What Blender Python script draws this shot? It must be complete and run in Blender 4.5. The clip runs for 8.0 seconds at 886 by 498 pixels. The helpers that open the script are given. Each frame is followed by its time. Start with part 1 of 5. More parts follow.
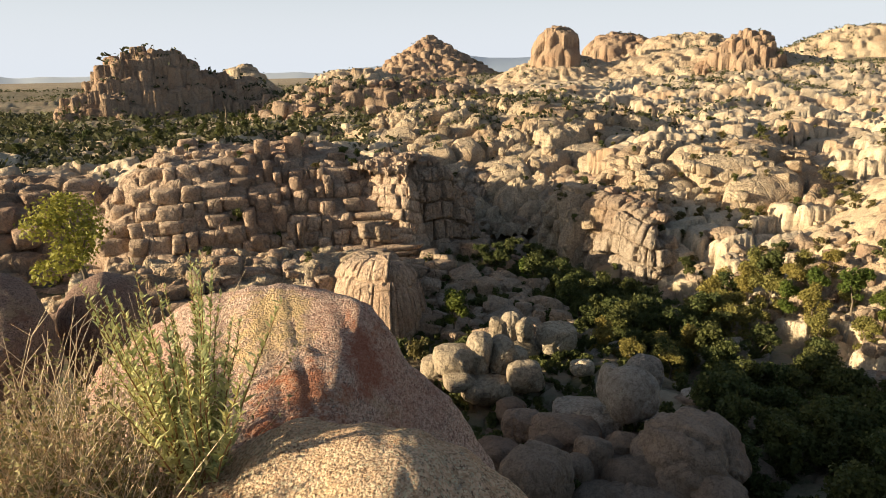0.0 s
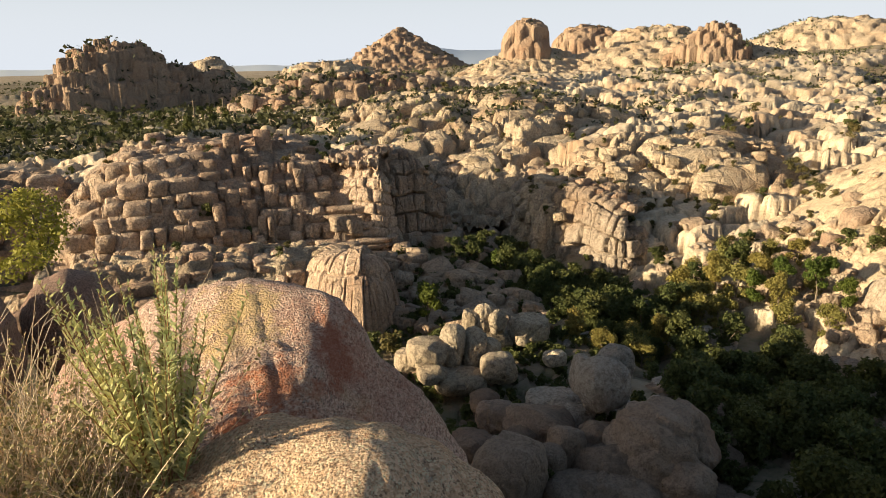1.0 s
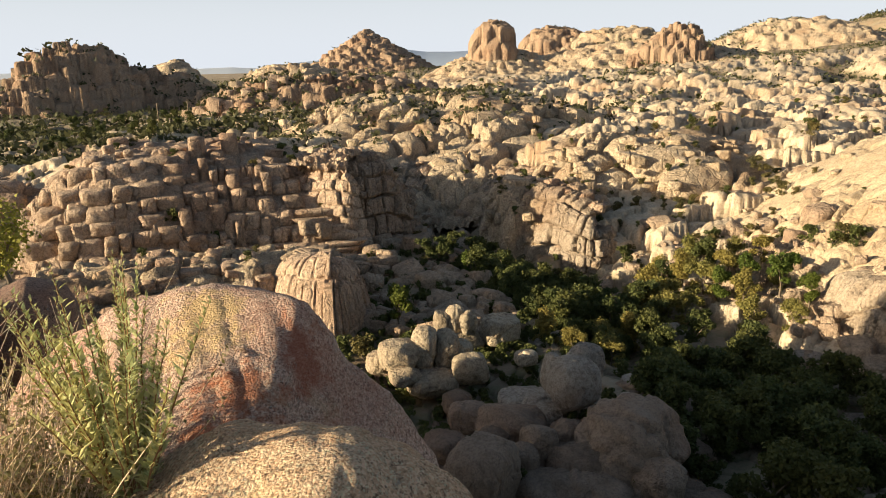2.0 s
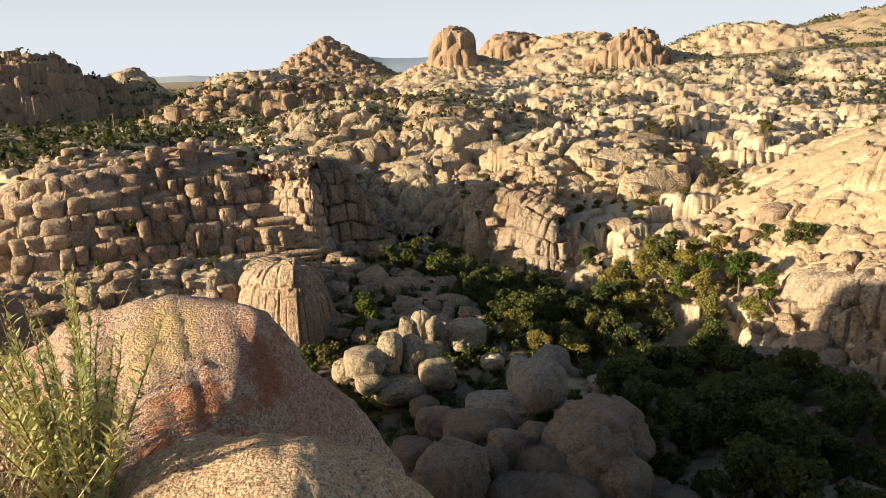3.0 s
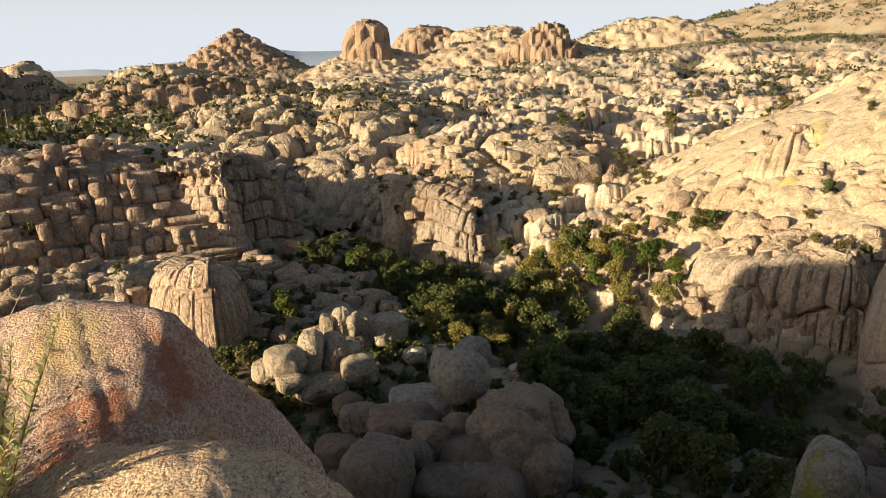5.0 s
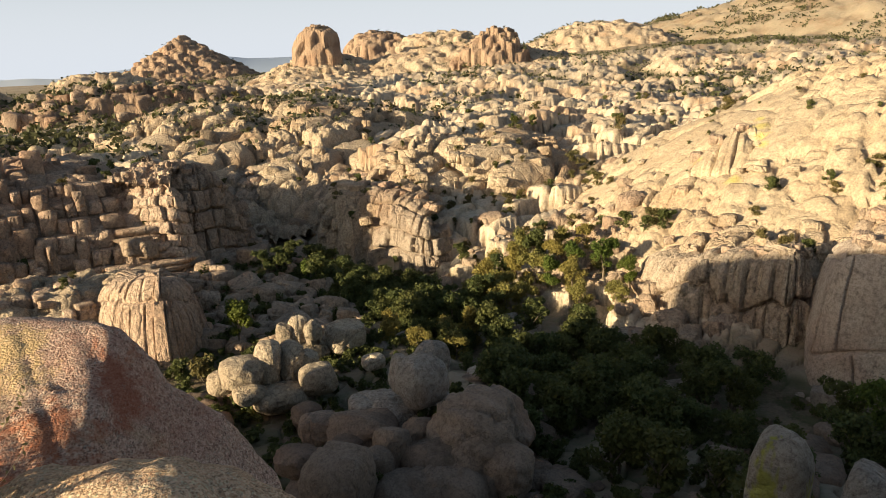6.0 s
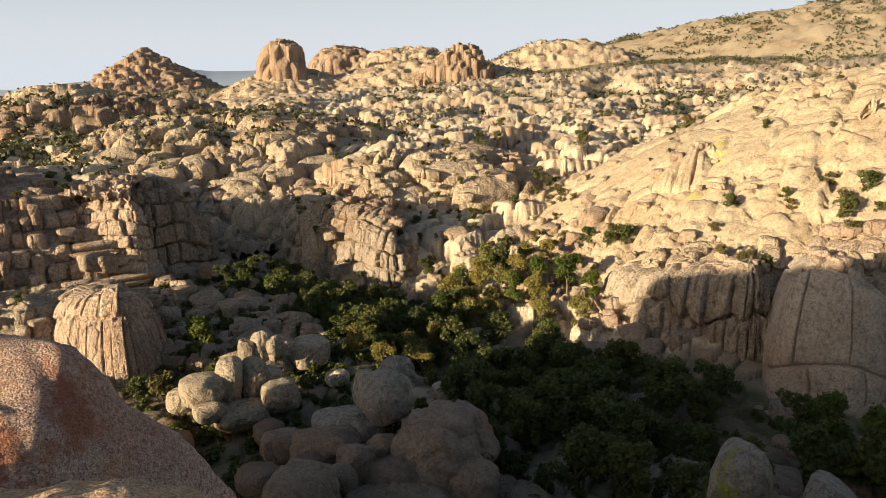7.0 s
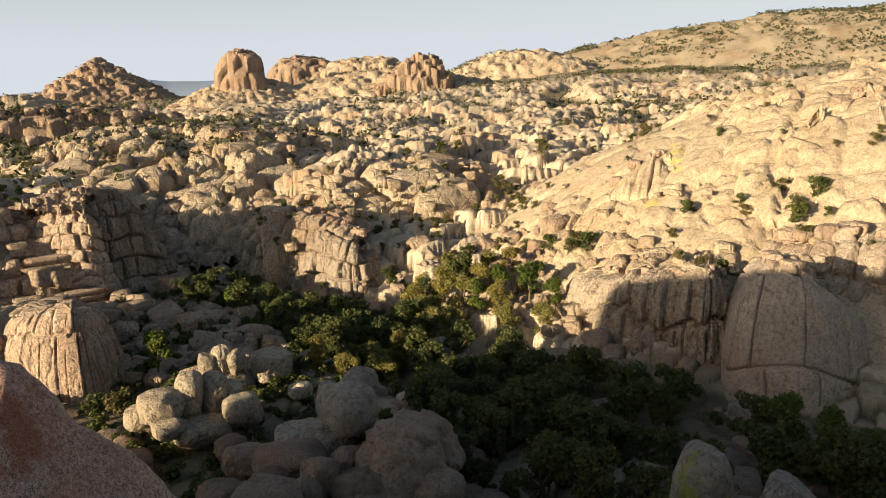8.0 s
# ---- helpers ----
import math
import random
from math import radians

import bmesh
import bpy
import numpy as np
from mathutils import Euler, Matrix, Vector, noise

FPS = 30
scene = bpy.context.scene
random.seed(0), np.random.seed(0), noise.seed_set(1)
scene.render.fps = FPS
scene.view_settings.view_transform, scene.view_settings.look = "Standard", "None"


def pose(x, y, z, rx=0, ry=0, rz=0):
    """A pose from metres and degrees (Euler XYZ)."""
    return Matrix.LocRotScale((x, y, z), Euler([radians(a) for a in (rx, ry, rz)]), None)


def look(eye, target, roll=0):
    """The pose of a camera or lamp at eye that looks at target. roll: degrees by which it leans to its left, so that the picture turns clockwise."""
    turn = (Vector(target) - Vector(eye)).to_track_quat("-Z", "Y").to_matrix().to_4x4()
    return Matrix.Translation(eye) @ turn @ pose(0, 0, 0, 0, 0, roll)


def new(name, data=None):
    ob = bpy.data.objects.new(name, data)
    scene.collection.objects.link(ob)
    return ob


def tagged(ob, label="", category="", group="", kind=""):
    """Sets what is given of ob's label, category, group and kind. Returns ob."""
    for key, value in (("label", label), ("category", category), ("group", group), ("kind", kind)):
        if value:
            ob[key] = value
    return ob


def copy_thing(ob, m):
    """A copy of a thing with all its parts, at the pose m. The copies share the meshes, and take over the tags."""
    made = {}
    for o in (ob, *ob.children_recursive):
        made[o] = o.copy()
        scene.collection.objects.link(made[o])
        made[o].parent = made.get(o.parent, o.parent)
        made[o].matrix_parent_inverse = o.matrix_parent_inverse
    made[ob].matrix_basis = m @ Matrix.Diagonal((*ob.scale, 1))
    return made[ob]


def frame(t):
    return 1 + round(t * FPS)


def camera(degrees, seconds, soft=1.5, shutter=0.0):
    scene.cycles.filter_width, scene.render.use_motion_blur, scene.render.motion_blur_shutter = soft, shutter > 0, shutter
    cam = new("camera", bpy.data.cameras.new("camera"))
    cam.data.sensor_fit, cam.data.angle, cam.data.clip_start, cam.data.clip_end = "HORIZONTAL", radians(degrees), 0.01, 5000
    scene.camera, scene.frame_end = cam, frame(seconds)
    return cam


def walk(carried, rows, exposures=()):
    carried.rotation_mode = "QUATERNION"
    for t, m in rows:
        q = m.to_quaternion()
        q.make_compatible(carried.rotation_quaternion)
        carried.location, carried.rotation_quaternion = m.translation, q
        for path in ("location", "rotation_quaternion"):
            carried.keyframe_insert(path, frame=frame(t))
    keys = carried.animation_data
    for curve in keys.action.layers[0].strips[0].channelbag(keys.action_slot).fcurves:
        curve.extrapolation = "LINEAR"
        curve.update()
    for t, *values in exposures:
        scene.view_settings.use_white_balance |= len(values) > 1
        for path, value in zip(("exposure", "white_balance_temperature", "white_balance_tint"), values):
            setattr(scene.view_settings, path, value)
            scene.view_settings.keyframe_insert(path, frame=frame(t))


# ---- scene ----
# Heights are taken from the eye of the person on the lookout: z = 0 is eye level, y is the first heading.
cam = camera(62.93, 8.0, 0.4)
ROWS = [
    (0, -0.000, -0.000, -0.000, -0.00, -14.04, 0.89),
    (0.5, 0.006, 0.001, 0.001, -0.92, -14.34, 0.80),
    (1, 0.012, 0.011, -0.005, -2.26, -14.64, 0.94),
    (2.5, 0.040, 0.014, -0.007, -6.17, -14.37, 1.38),
    (3, 0.047, 0.015, -0.008, -7.77, -14.18, 1.64),
    (3.5, 0.057, 0.020, -0.011, -9.12, -14.35, 1.73),
    (4, 0.063, 0.013, -0.007, -10.85, -14.48, 1.47),
    (4.5, 0.068, 0.028, -0.015, -12.50, -14.77, 1.31),
    (6, 0.099, 0.024, -0.016, -18.06, -14.61, 2.19),
    (6.5, 0.112, 0.015, -0.010, -19.54, -14.26, 1.84),
    (7, 0.113, 0.025, -0.015, -20.72, -13.50, 1.44),
    (7.5, 0.120, 0.026, -0.018, -21.93, -12.87, 1.78),
    (8, 0.136, 0.034, -0.023, -23.78, -12.85, 1.55),
]
walk(cam, [(t, pose(x, y, z, 90 + pitch, roll, yaw)) for t, x, y, z, yaw, pitch, roll in ROWS], ((0, 1.11), (4.5, 1.11), (8, 0.97)))

# ---- light ----
SUN_BEARING, SUN_HEIGHT = -104.0, 11.8
world = bpy.data.worlds.new("world")
world.use_nodes = True
scene.world = world
wn, wl = world.node_tree.nodes, world.node_tree.links
sky = wn.new("ShaderNodeTexSky")
sky.sky_type, sky.sun_disc = "NISHITA", False
sky.sun_elevation, sky.sun_rotation = radians(SUN_HEIGHT), radians(SUN_BEARING)
sky.air_density, sky.dust_density, sky.ozone_density = 1.0, 2.0, 1.0
# pale summer haze over the horizon, thinning out with height
coord, split, thin, veil = wn.new("ShaderNodeTexCoord"), wn.new("ShaderNodeSeparateXYZ"), wn.new("ShaderNodeMapRange"), wn.new("ShaderNodeMix")
wl.new(coord.outputs["Generated"], split.inputs[0])
wl.new(split.outputs[2], thin.inputs["Value"])
thin.interpolation_type = "SMOOTHERSTEP"
for key, value in (("From Min", -0.02), ("From Max", 0.33), ("To Min", 0.95), ("To Max", 0.0)):
    thin.inputs[key].default_value = value
veil.data_type = "RGBA"
wl.new(thin.outputs[0], veil.inputs[0])
wl.new(sky.outputs[0], veil.inputs[6])
veil.inputs[7].default_value = (5.6, 5.95, 6.45, 1)
wl.new(veil.outputs[2], wn["Background"].inputs[0])
wn["Background"].inputs[1].default_value = 0.066
sun = new("sun", bpy.data.lights.new("sun", "SUN"))
sun.data.energy, sun.data.angle, sun.data.color = 5.0, radians(0.6), (1.0, 0.83, 0.56)
sb, se = radians(SUN_BEARING), radians(SUN_HEIGHT)
sun.matrix_world = look((0, 0, 300), (-math.sin(sb) * math.cos(se), -math.cos(sb) * math.cos(se), 300 - math.sin(se)))


# ---- materials ----


class Nodes:
    """Short hand for a node tree."""

    def __init__(self, name):
        self.mat = bpy.data.materials.new(name)
        self.mat.use_nodes = True
        self.t = self.mat.node_tree
        self.bsdf = self.t.nodes["Principled BSDF"]
        self.pos = self.t.nodes.new("ShaderNodeNewGeometry").outputs["Position"]

    def put(self, node, key, value):
        if hasattr(value, "is_output"):
            self.t.links.new(value, node.inputs[key])
        elif value is not None:
            node.inputs[key].default_value = value

    def stretch(self, vec, scale):
        n = self.t.nodes.new("ShaderNodeMapping")
        self.put(n, "Vector", vec)
        n.inputs["Scale"].default_value = scale
        return n.outputs[0]

    def noise(self, vec, scale, detail=4.0, rough=0.55, warp=0.0):
        n = self.t.nodes.new("ShaderNodeTexNoise")
        self.put(n, "Vector", vec)
        self.put(n, "Scale", scale), self.put(n, "Detail", detail), self.put(n, "Roughness", rough), self.put(n, "Distortion", warp)
        return n.outputs["Fac"]

    def voronoi(self, vec, scale, feature="F1", out="Distance", rand=1.0):
        n = self.t.nodes.new("ShaderNodeTexVoronoi")
        n.feature = feature
        self.put(n, "Vector", vec), self.put(n, "Scale", scale), self.put(n, "Randomness", rand)
        return n.outputs[out]

    def warped(self, amount, scale):
        """The place, bent by slow noise, so that joints wander."""
        n, v = self.t.nodes.new("ShaderNodeTexNoise"), self.t.nodes.new("ShaderNodeVectorMath")
        self.put(n, "Vector", self.pos), self.put(n, "Scale", scale), self.put(n, "Detail", 3.0)
        v.operation = "MULTIPLY_ADD"
        self.t.links.new(n.outputs["Color"], v.inputs[0])
        v.inputs[1].default_value = (amount, amount, amount)
        self.t.links.new(self.pos, v.inputs[2])
        return v.outputs[0]

    def ramp(self, fac, *stops):
        n = self.t.nodes.new("ShaderNodeValToRGB")
        e = n.color_ramp.elements
        while len(e) < len(stops):
            e.new(0.5)
        for el, (p, c) in zip(e, stops):
            el.position, el.color = p, (*c, 1) if isinstance(c, tuple) else (c, c, c, 1)
        self.put(n, "Fac", fac)
        return n.outputs["Color"]

    def mix(self, fac, a, b, mode="MIX"):
        n = self.t.nodes.new("ShaderNodeMix")
        n.data_type, n.blend_type = "RGBA", mode
        for key, v in ((0, fac), (6, a), (7, b)):
            if hasattr(v, "is_output"):
                self.t.links.new(v, n.inputs[key])
            else:
                n.inputs[key].default_value = (*v, 1) if isinstance(v, tuple) else v
        return n.outputs[2]

    def maths(self, op, a, b=0.5):
        n = self.t.nodes.new("ShaderNodeMath")
        n.operation = op
        self.put(n, 0, a), self.put(n, 1, b)
        return n.outputs[0]

    def attr(self, name):
        n = self.t.nodes.new("ShaderNodeAttribute")
        n.attribute_name = name
        return n.outputs["Fac"]

    def rand(self, island=False):
        if island:
            return self.t.nodes["Geometry"].outputs["Random Per Island"]
        return self.t.nodes.new("ShaderNodeObjectInfo").outputs["Random"]

    def finish(self, color, rough=0.85, height=None, depth=0.05, strength=0.8, spec=0.25):
        self.put(self.bsdf, "Base Color", color if hasattr(color, "is_output") else (*color, 1))
        self.put(self.bsdf, "Roughness", rough), self.put(self.bsdf, "Specular IOR Level", spec)
        if height is not None:
            b = self.t.nodes.new("ShaderNodeBump")
            self.put(b, "Height", height), self.put(b, "Distance", depth), self.put(b, "Strength", strength)
            self.t.links.new(b.outputs[0], self.bsdf.inputs["Normal"])
        return self.mat


def granite(name, pale=(0.70, 0.56, 0.395), tan=(0.56, 0.42, 0.275), rust=(0.40, 0.25, 0.145), joint=0.30, per_object=False, lichen=0.0, spread=0.69, relief=0.85, streaks=()):
    """Weathered granite seen from afar: stains, streaks, joints, and crevice shade put into the colour."""
    k = Nodes(name)
    big = k.noise(k.pos, 0.06, 4, 0.6, 0.4)
    mid = k.noise(k.pos, 0.7, 6, 0.65)
    c = k.mix(k.ramp(mid, (0.3, 0.0), (0.7, 1.0)), tan, pale)
    c = k.mix(k.ramp(big, (0.48, 0.0), (0.68, 0.75)), c, rust)
    streak = k.noise(k.stretch(k.pos, (1.6, 1.6, 0.12)), 1.0, 4, 0.6)
    c = k.mix(k.ramp(streak, (0.60, 0.0), (0.76, 0.32)), c, (0.13, 0.095, 0.07))
    dirt = k.noise(k.pos, 3.1, 5, 0.7)
    c = k.mix(k.ramp(dirt, (0.46, 0.0), (0.68, 0.65)), c, (0.18, 0.13, 0.095))
    pits = k.noise(k.pos, 8.5, 3, 0.7)
    c = k.mix(k.ramp(pits, (0.52, 0.0), (0.66, 0.55)), c, (0.16, 0.115, 0.085))
    # shade of metre-wide crevices put into the colour; the bump dips there too
    crevice = k.noise(k.stretch(k.pos, (1, 1, 0.6)), 1.5, 5, 0.72, 0.3)
    c = k.mix(k.ramp(crevice, (0.56, 0.0), (0.63, 0.4)), c, (0.15, 0.105, 0.075))
    if lichen:
        spot = k.noise(k.stretch(k.pos, (1, 1, 0.35)), 0.22, 5, 0.7)
        c = k.mix(k.ramp(spot, (spread, 0.0), (spread + 0.04, lichen)), c, (0.42, 0.40, 0.06))
    for place, reach in streaks:
        away = k.t.nodes.new("ShaderNodeVectorMath")
        away.operation = "DISTANCE"
        k.t.links.new(k.pos, away.inputs[0])
        away.inputs[1].default_value = place
        edge = k.maths("SUBTRACT", k.maths("MULTIPLY", dirt, 2.2), k.maths("DIVIDE", away.outputs["Value"], reach))
        c = k.mix(k.ramp(edge, (0.0, 0.0), (0.7, 0.6)), c, (0.56, 0.48, 0.10))
    if per_object:
        c = k.mix(1.0, c, k.ramp(k.rand(), (0.0, 0.74), (0.5, 0.95), (1.0, 1.12)), "MULTIPLY")
    bent = k.warped(2.2 / max(joint * 4, 0.5), 0.35)
    crack = k.voronoi(k.stretch(bent, (1, 1, 0.62)), joint, "DISTANCE_TO_EDGE")
    crack_h = k.ramp(crack, (0.0, 0.0), (0.05, 1.0))
    broken = k.ramp(k.noise(k.pos, 0.45, 4, 0.6), (0.48, 0.0), (0.56, 1.0))
    c = k.mix(k.maths("MULTIPLY", broken, k.ramp(crack, (0.0, 0.22), (0.02, 0.0))), c, (0.07, 0.05, 0.04))
    crack2 = k.voronoi(k.stretch(bent, (1, 1, 0.8)), joint * 2.9, "DISTANCE_TO_EDGE")
    broken2 = k.ramp(k.noise(k.pos, 0.9, 3, 0.6), (0.50, 0.0), (0.58, 1.0))
    c = k.mix(k.maths("MULTIPLY", broken2, k.ramp(crack2, (0.0, 0.35), (0.03, 0.0))), c, (0.09, 0.065, 0.05))
    h = k.maths("ADD", k.maths("MULTIPLY", crack_h, 0.25), k.maths("ADD", k.maths("SUBTRACT", mid, k.maths("MULTIPLY", crevice, 0.5)), k.maths("MULTIPLY", dirt, 0.4)))
    return k.finish(c, 0.9, h, relief, 1.0)


def near_granite(name, pale, tan, red, rust=(0.50, 0.15, 0.05), stains=()):
    """Coarse-grained granite at arm's length: crystals, rust patches, lichen."""
    k = Nodes(name)
    grain = k.voronoi(k.pos, 150.0, "F1", "Color")
    coarse = k.voronoi(k.pos, 62.0, "F1", "Color")
    speck = k.ramp(grain, (0.14, tuple(v * 0.16 for v in tan)), (0.34, tan), (0.60, pale), (0.92, tuple(min(v * 1.3, 0.8) for v in pale)))
    speck = k.mix(0.45, speck, k.ramp(coarse, (0.2, tuple(v * 0.42 for v in tan)), (0.45, tan), (0.8, pale)))
    big = k.noise(k.pos, 1.5, 6, 0.62, 0.6)
    c = k.mix(k.ramp(big, (0.46, 0.0), (0.64, 0.8)), speck, k.mix(0.5, speck, red))
    gold = k.noise(k.pos, 2.3, 5, 0.6, 0.5)
    c = k.mix(k.ramp(gold, (0.55, 0.0), (0.68, 0.55)), c, k.mix(0.5, speck, (0.62, 0.44, 0.20)))
    patch = k.noise(k.pos, 3.6, 9, 0.74, 0.3)
    c = k.mix(k.ramp(patch, (0.59, 0.0), (0.65, 0.75)), c, k.mix(0.72, speck, rust))
    ragged = k.noise(k.pos, 7.0, 8, 0.75)
    for place, reach, colour in stains:
        away = k.t.nodes.new("ShaderNodeVectorMath")
        away.operation = "DISTANCE"
        k.t.links.new(k.pos, away.inputs[0])
        away.inputs[1].default_value = place
        edge = k.maths("SUBTRACT", k.maths("SUBTRACT", k.maths("MULTIPLY", ragged, 2.8), 0.45), k.maths("DIVIDE", away.outputs["Value"], reach))
        c = k.mix(k.ramp(edge, (0.0, 0.0), (0.4, 0.95)), c, k.mix(0.78, speck, colour))
    lich = k.noise(k.pos, 11.0, 8, 0.78)
    c = k.mix(k.ramp(lich, (0.60, 0.0), (0.66, 0.5)), c, (0.36, 0.35, 0.31))
    dark = k.noise(k.pos, 34.0, 6, 0.8)
    c = k.mix(k.ramp(dark, (0.60, 0.0), (0.68, 0.55)), c, tuple(v * 0.22 for v in tan))
    fine = k.noise(k.pos, 120.0, 4, 0.75)
    bumps = k.noise(k.pos, 16.0, 8, 0.7)
    pits = k.noise(k.pos, 48.0, 5, 0.7)
    crystal = k.voronoi(k.pos, 85.0, "F1", "Distance")
    h = k.maths("ADD", k.maths("MULTIPLY", fine, 0.25), k.maths("ADD", bumps, k.maths("MULTIPLY", pits, 0.6)))
    h = k.maths("SUBTRACT", h, k.maths("MULTIPLY", crystal, 0.35))
    return k.finish(c, 0.8, h, 0.05, 0.9, 0.35)


def leafy(name, dark, light, island=True):
    k = Nodes(name)
    c = k.mix(k.rand(island), dark, light)
    c = k.mix(k.ramp(k.rand(), (0.0, 0.0), (1.0, 0.45)), c, tuple(0.5 * (a + b) * s for a, b, s in zip(dark, light, (1.45, 1.05, 0.8))))
    k.bsdf.inputs["Subsurface Weight"].default_value = 0.0
    m = k.finish(c, 0.65, spec=0.2)
    tr = k.t.nodes.new("ShaderNodeBsdfTranslucent")
    mx = k.t.nodes.new("ShaderNodeMixShader")
    mx.inputs[0].default_value = 0.3
    k.put(tr, "Color", c)
    k.t.links.new(k.bsdf.outputs[0], mx.inputs[1]), k.t.links.new(tr.outputs[0], mx.inputs[2])
    k.t.links.new(mx.outputs[0], k.t.nodes["Material Output"].inputs[0])
    return m


def bark(name, a, b):
    k = Nodes(name)
    n = k.noise(k.stretch(k.pos, (1, 1, 0.25)), 22.0, 5, 0.7)
    return k.finish(k.mix(n, a, b), 0.9, n, 0.02, 0.7)


def ground_material(name="land", bare=None):
    """Granite slabs and boulders, gravelly soil and scrub litter, mixed by how rocky the land is."""
    k = Nodes(name)
    big = k.noise(k.pos, 0.045, 4, 0.6, 0.5)
    mid = k.noise(k.pos, 0.6, 6, 0.65)
    fine = k.noise(k.pos, 2.6, 5, 0.7)
    rock = k.mix(k.ramp(mid, (0.3, 0.0), (0.7, 1.0)), (0.55, 0.42, 0.285), (0.68, 0.56, 0.405))
    rock = k.mix(k.ramp(big, (0.46, 0.0), (0.66, 0.7)), rock, (0.36, 0.21, 0.12))
    rock = k.mix(k.ramp(fine, (0.46, 0.0), (0.72, 0.6)), rock, (0.19, 0.14, 0.10))
    soil = k.mix(k.ramp(fine, (0.35, 0.0), (0.65, 1.0)), (0.10, 0.075, 0.048), (0.22, 0.16, 0.10))
    scrub = k.ramp(k.noise(k.pos, 0.35, 6, 0.75), (0.47, 0.0), (0.56, 1.0))
    soil = k.mix(scrub, soil, k.mix(fine, (0.05, 0.06, 0.025), (0.13, 0.12, 0.055)))
    c = k.mix(k.attr("soil") if bare is None else bare, rock, soil)
    h = k.maths("ADD", mid, k.maths("MULTIPLY", fine, 0.5))
    return k.finish(c, 0.92, h, 0.4, 0.9)


def plain(name, a, b, scale, rough=0.8):
    k = Nodes(name)
    n = k.noise(k.pos, scale, 5, 0.65)
    return k.finish(k.mix(n, a, b), rough, n, 0.01, 0.5)


LAND = ground_material()
SCRUB_LAND = ground_material("scrub_land", 0.5)
ROCK = granite("granite_tan", per_object=True)
ROCK_WARM = granite("granite_warm", (0.68, 0.515, 0.375), (0.55, 0.385, 0.27), (0.38, 0.215, 0.135), per_object=True)
ROCK_BODY = granite("granite_tan_body")
ROCK_RED = granite("granite_rusty", (0.49, 0.35, 0.24), (0.38, 0.255, 0.165), (0.31, 0.175, 0.105), 0.2)
ROCK_GREY = granite("granite_grey", (0.56, 0.49, 0.41), (0.46, 0.385, 0.31), (0.40, 0.27, 0.19), 0.16, True)
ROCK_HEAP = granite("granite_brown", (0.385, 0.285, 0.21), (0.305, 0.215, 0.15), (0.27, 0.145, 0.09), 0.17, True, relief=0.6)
ROCK_LOOSE = granite("granite_loose", (0.56, 0.43, 0.31), (0.44, 0.315, 0.215), (0.37, 0.22, 0.14))
ROCK_GREYISH = granite("granite_cliff", (0.50, 0.41, 0.315), (0.40, 0.315, 0.235), (0.36, 0.235, 0.15), 0.22)
ROCK_SLAB = granite("granite_stained", (0.64, 0.53, 0.42), (0.54, 0.42, 0.315), (0.37, 0.21, 0.14), 0.11, relief=0.4)
ROCK_CREAM = granite("granite_cream", (0.62, 0.52, 0.385), (0.53, 0.425, 0.30), (0.46, 0.34, 0.22), 0.2, True)
ROCK_PALE = granite("granite_pale", (0.60, 0.475, 0.32), (0.51, 0.39, 0.25), (0.45, 0.32, 0.19), 0.09, lichen=0.4, spread=0.72, relief=0.25, streaks=(((76.5, 87.0, -10.1), 0.9), ((74.8, 84.8, -10.8), 1.3), ((73.0, 82.6, -11.5), 1.2), ((71.2, 80.3, -12.7), 0.9), ((64.4, 77.4, -16.8), 1.2), ((65.2, 85.8, -15.0), 0.8)))
STANDING = granite("granite_lichen_boulder", (0.52, 0.45, 0.36), (0.42, 0.35, 0.27), (0.36, 0.25, 0.17), 0.1, lichen=0.85, spread=0.57)
ROCK_LICHEN = granite("granite_lichen", (0.62, 0.51, 0.39), (0.51, 0.40, 0.29), (0.40, 0.26, 0.17), 0.12, lichen=0.7)
NEAR_ROCK = near_granite("granite_near", (0.76, 0.54, 0.42), (0.50, 0.305, 0.225), (0.50, 0.17, 0.09), stains=(
    ((-0.66, 2.86, -1.23), 0.40, (0.44, 0.115, 0.03)), ((-0.36, 3.28, -1.37), 0.2, (0.36, 0.09, 0.035)), ((-0.9, 3.4, -1.12), 0.3, (0.66, 0.46, 0.2)), ((0.05, 2.72, -1.6), 0.36, (0.55, 0.24, 0.12))))
NEAR_ROCK_TAN = near_granite("granite_near_tan", (0.86, 0.62, 0.42), (0.62, 0.39, 0.23), (0.62, 0.32, 0.15))
NEAR_ROCK_BROWN = near_granite("granite_near_brown", (0.38, 0.245, 0.18), (0.27, 0.165, 0.12), (0.25, 0.115, 0.07), (0.2, 0.07, 0.03))
LEAF_OAK = leafy("oak_leaves", (0.045, 0.064, 0.02), (0.125, 0.14, 0.045))
LEAF_SCRUB = leafy("scrub_leaves", (0.045, 0.05, 0.022), (0.11, 0.108, 0.05))
LEAF_GREEN = leafy("cottonwood_leaves", (0.045, 0.075, 0.012), (0.13, 0.17, 0.035))
LEAF_WILLOW = leafy("willow_leaves", (0.11, 0.115, 0.03), (0.30, 0.27, 0.085))
LEAF_OLIVE = leafy("olive_scrub_leaves", (0.07, 0.07, 0.025), (0.17, 0.15, 0.06))
LEAF_SHRUB = leafy("shrub_leaves", (0.27, 0.31, 0.11), (0.62, 0.64, 0.34))
DRY = leafy("dry_straw", (0.46, 0.38, 0.26), (0.86, 0.77, 0.60))
LEAF_SHRUB_ONE = leafy("shrub_leaf", (0.27, 0.31, 0.11), (0.62, 0.64, 0.34), False)
LEAF_BRIGHT = leafy("small_tree_leaves", (0.15, 0.18, 0.03), (0.38, 0.38, 0.09))
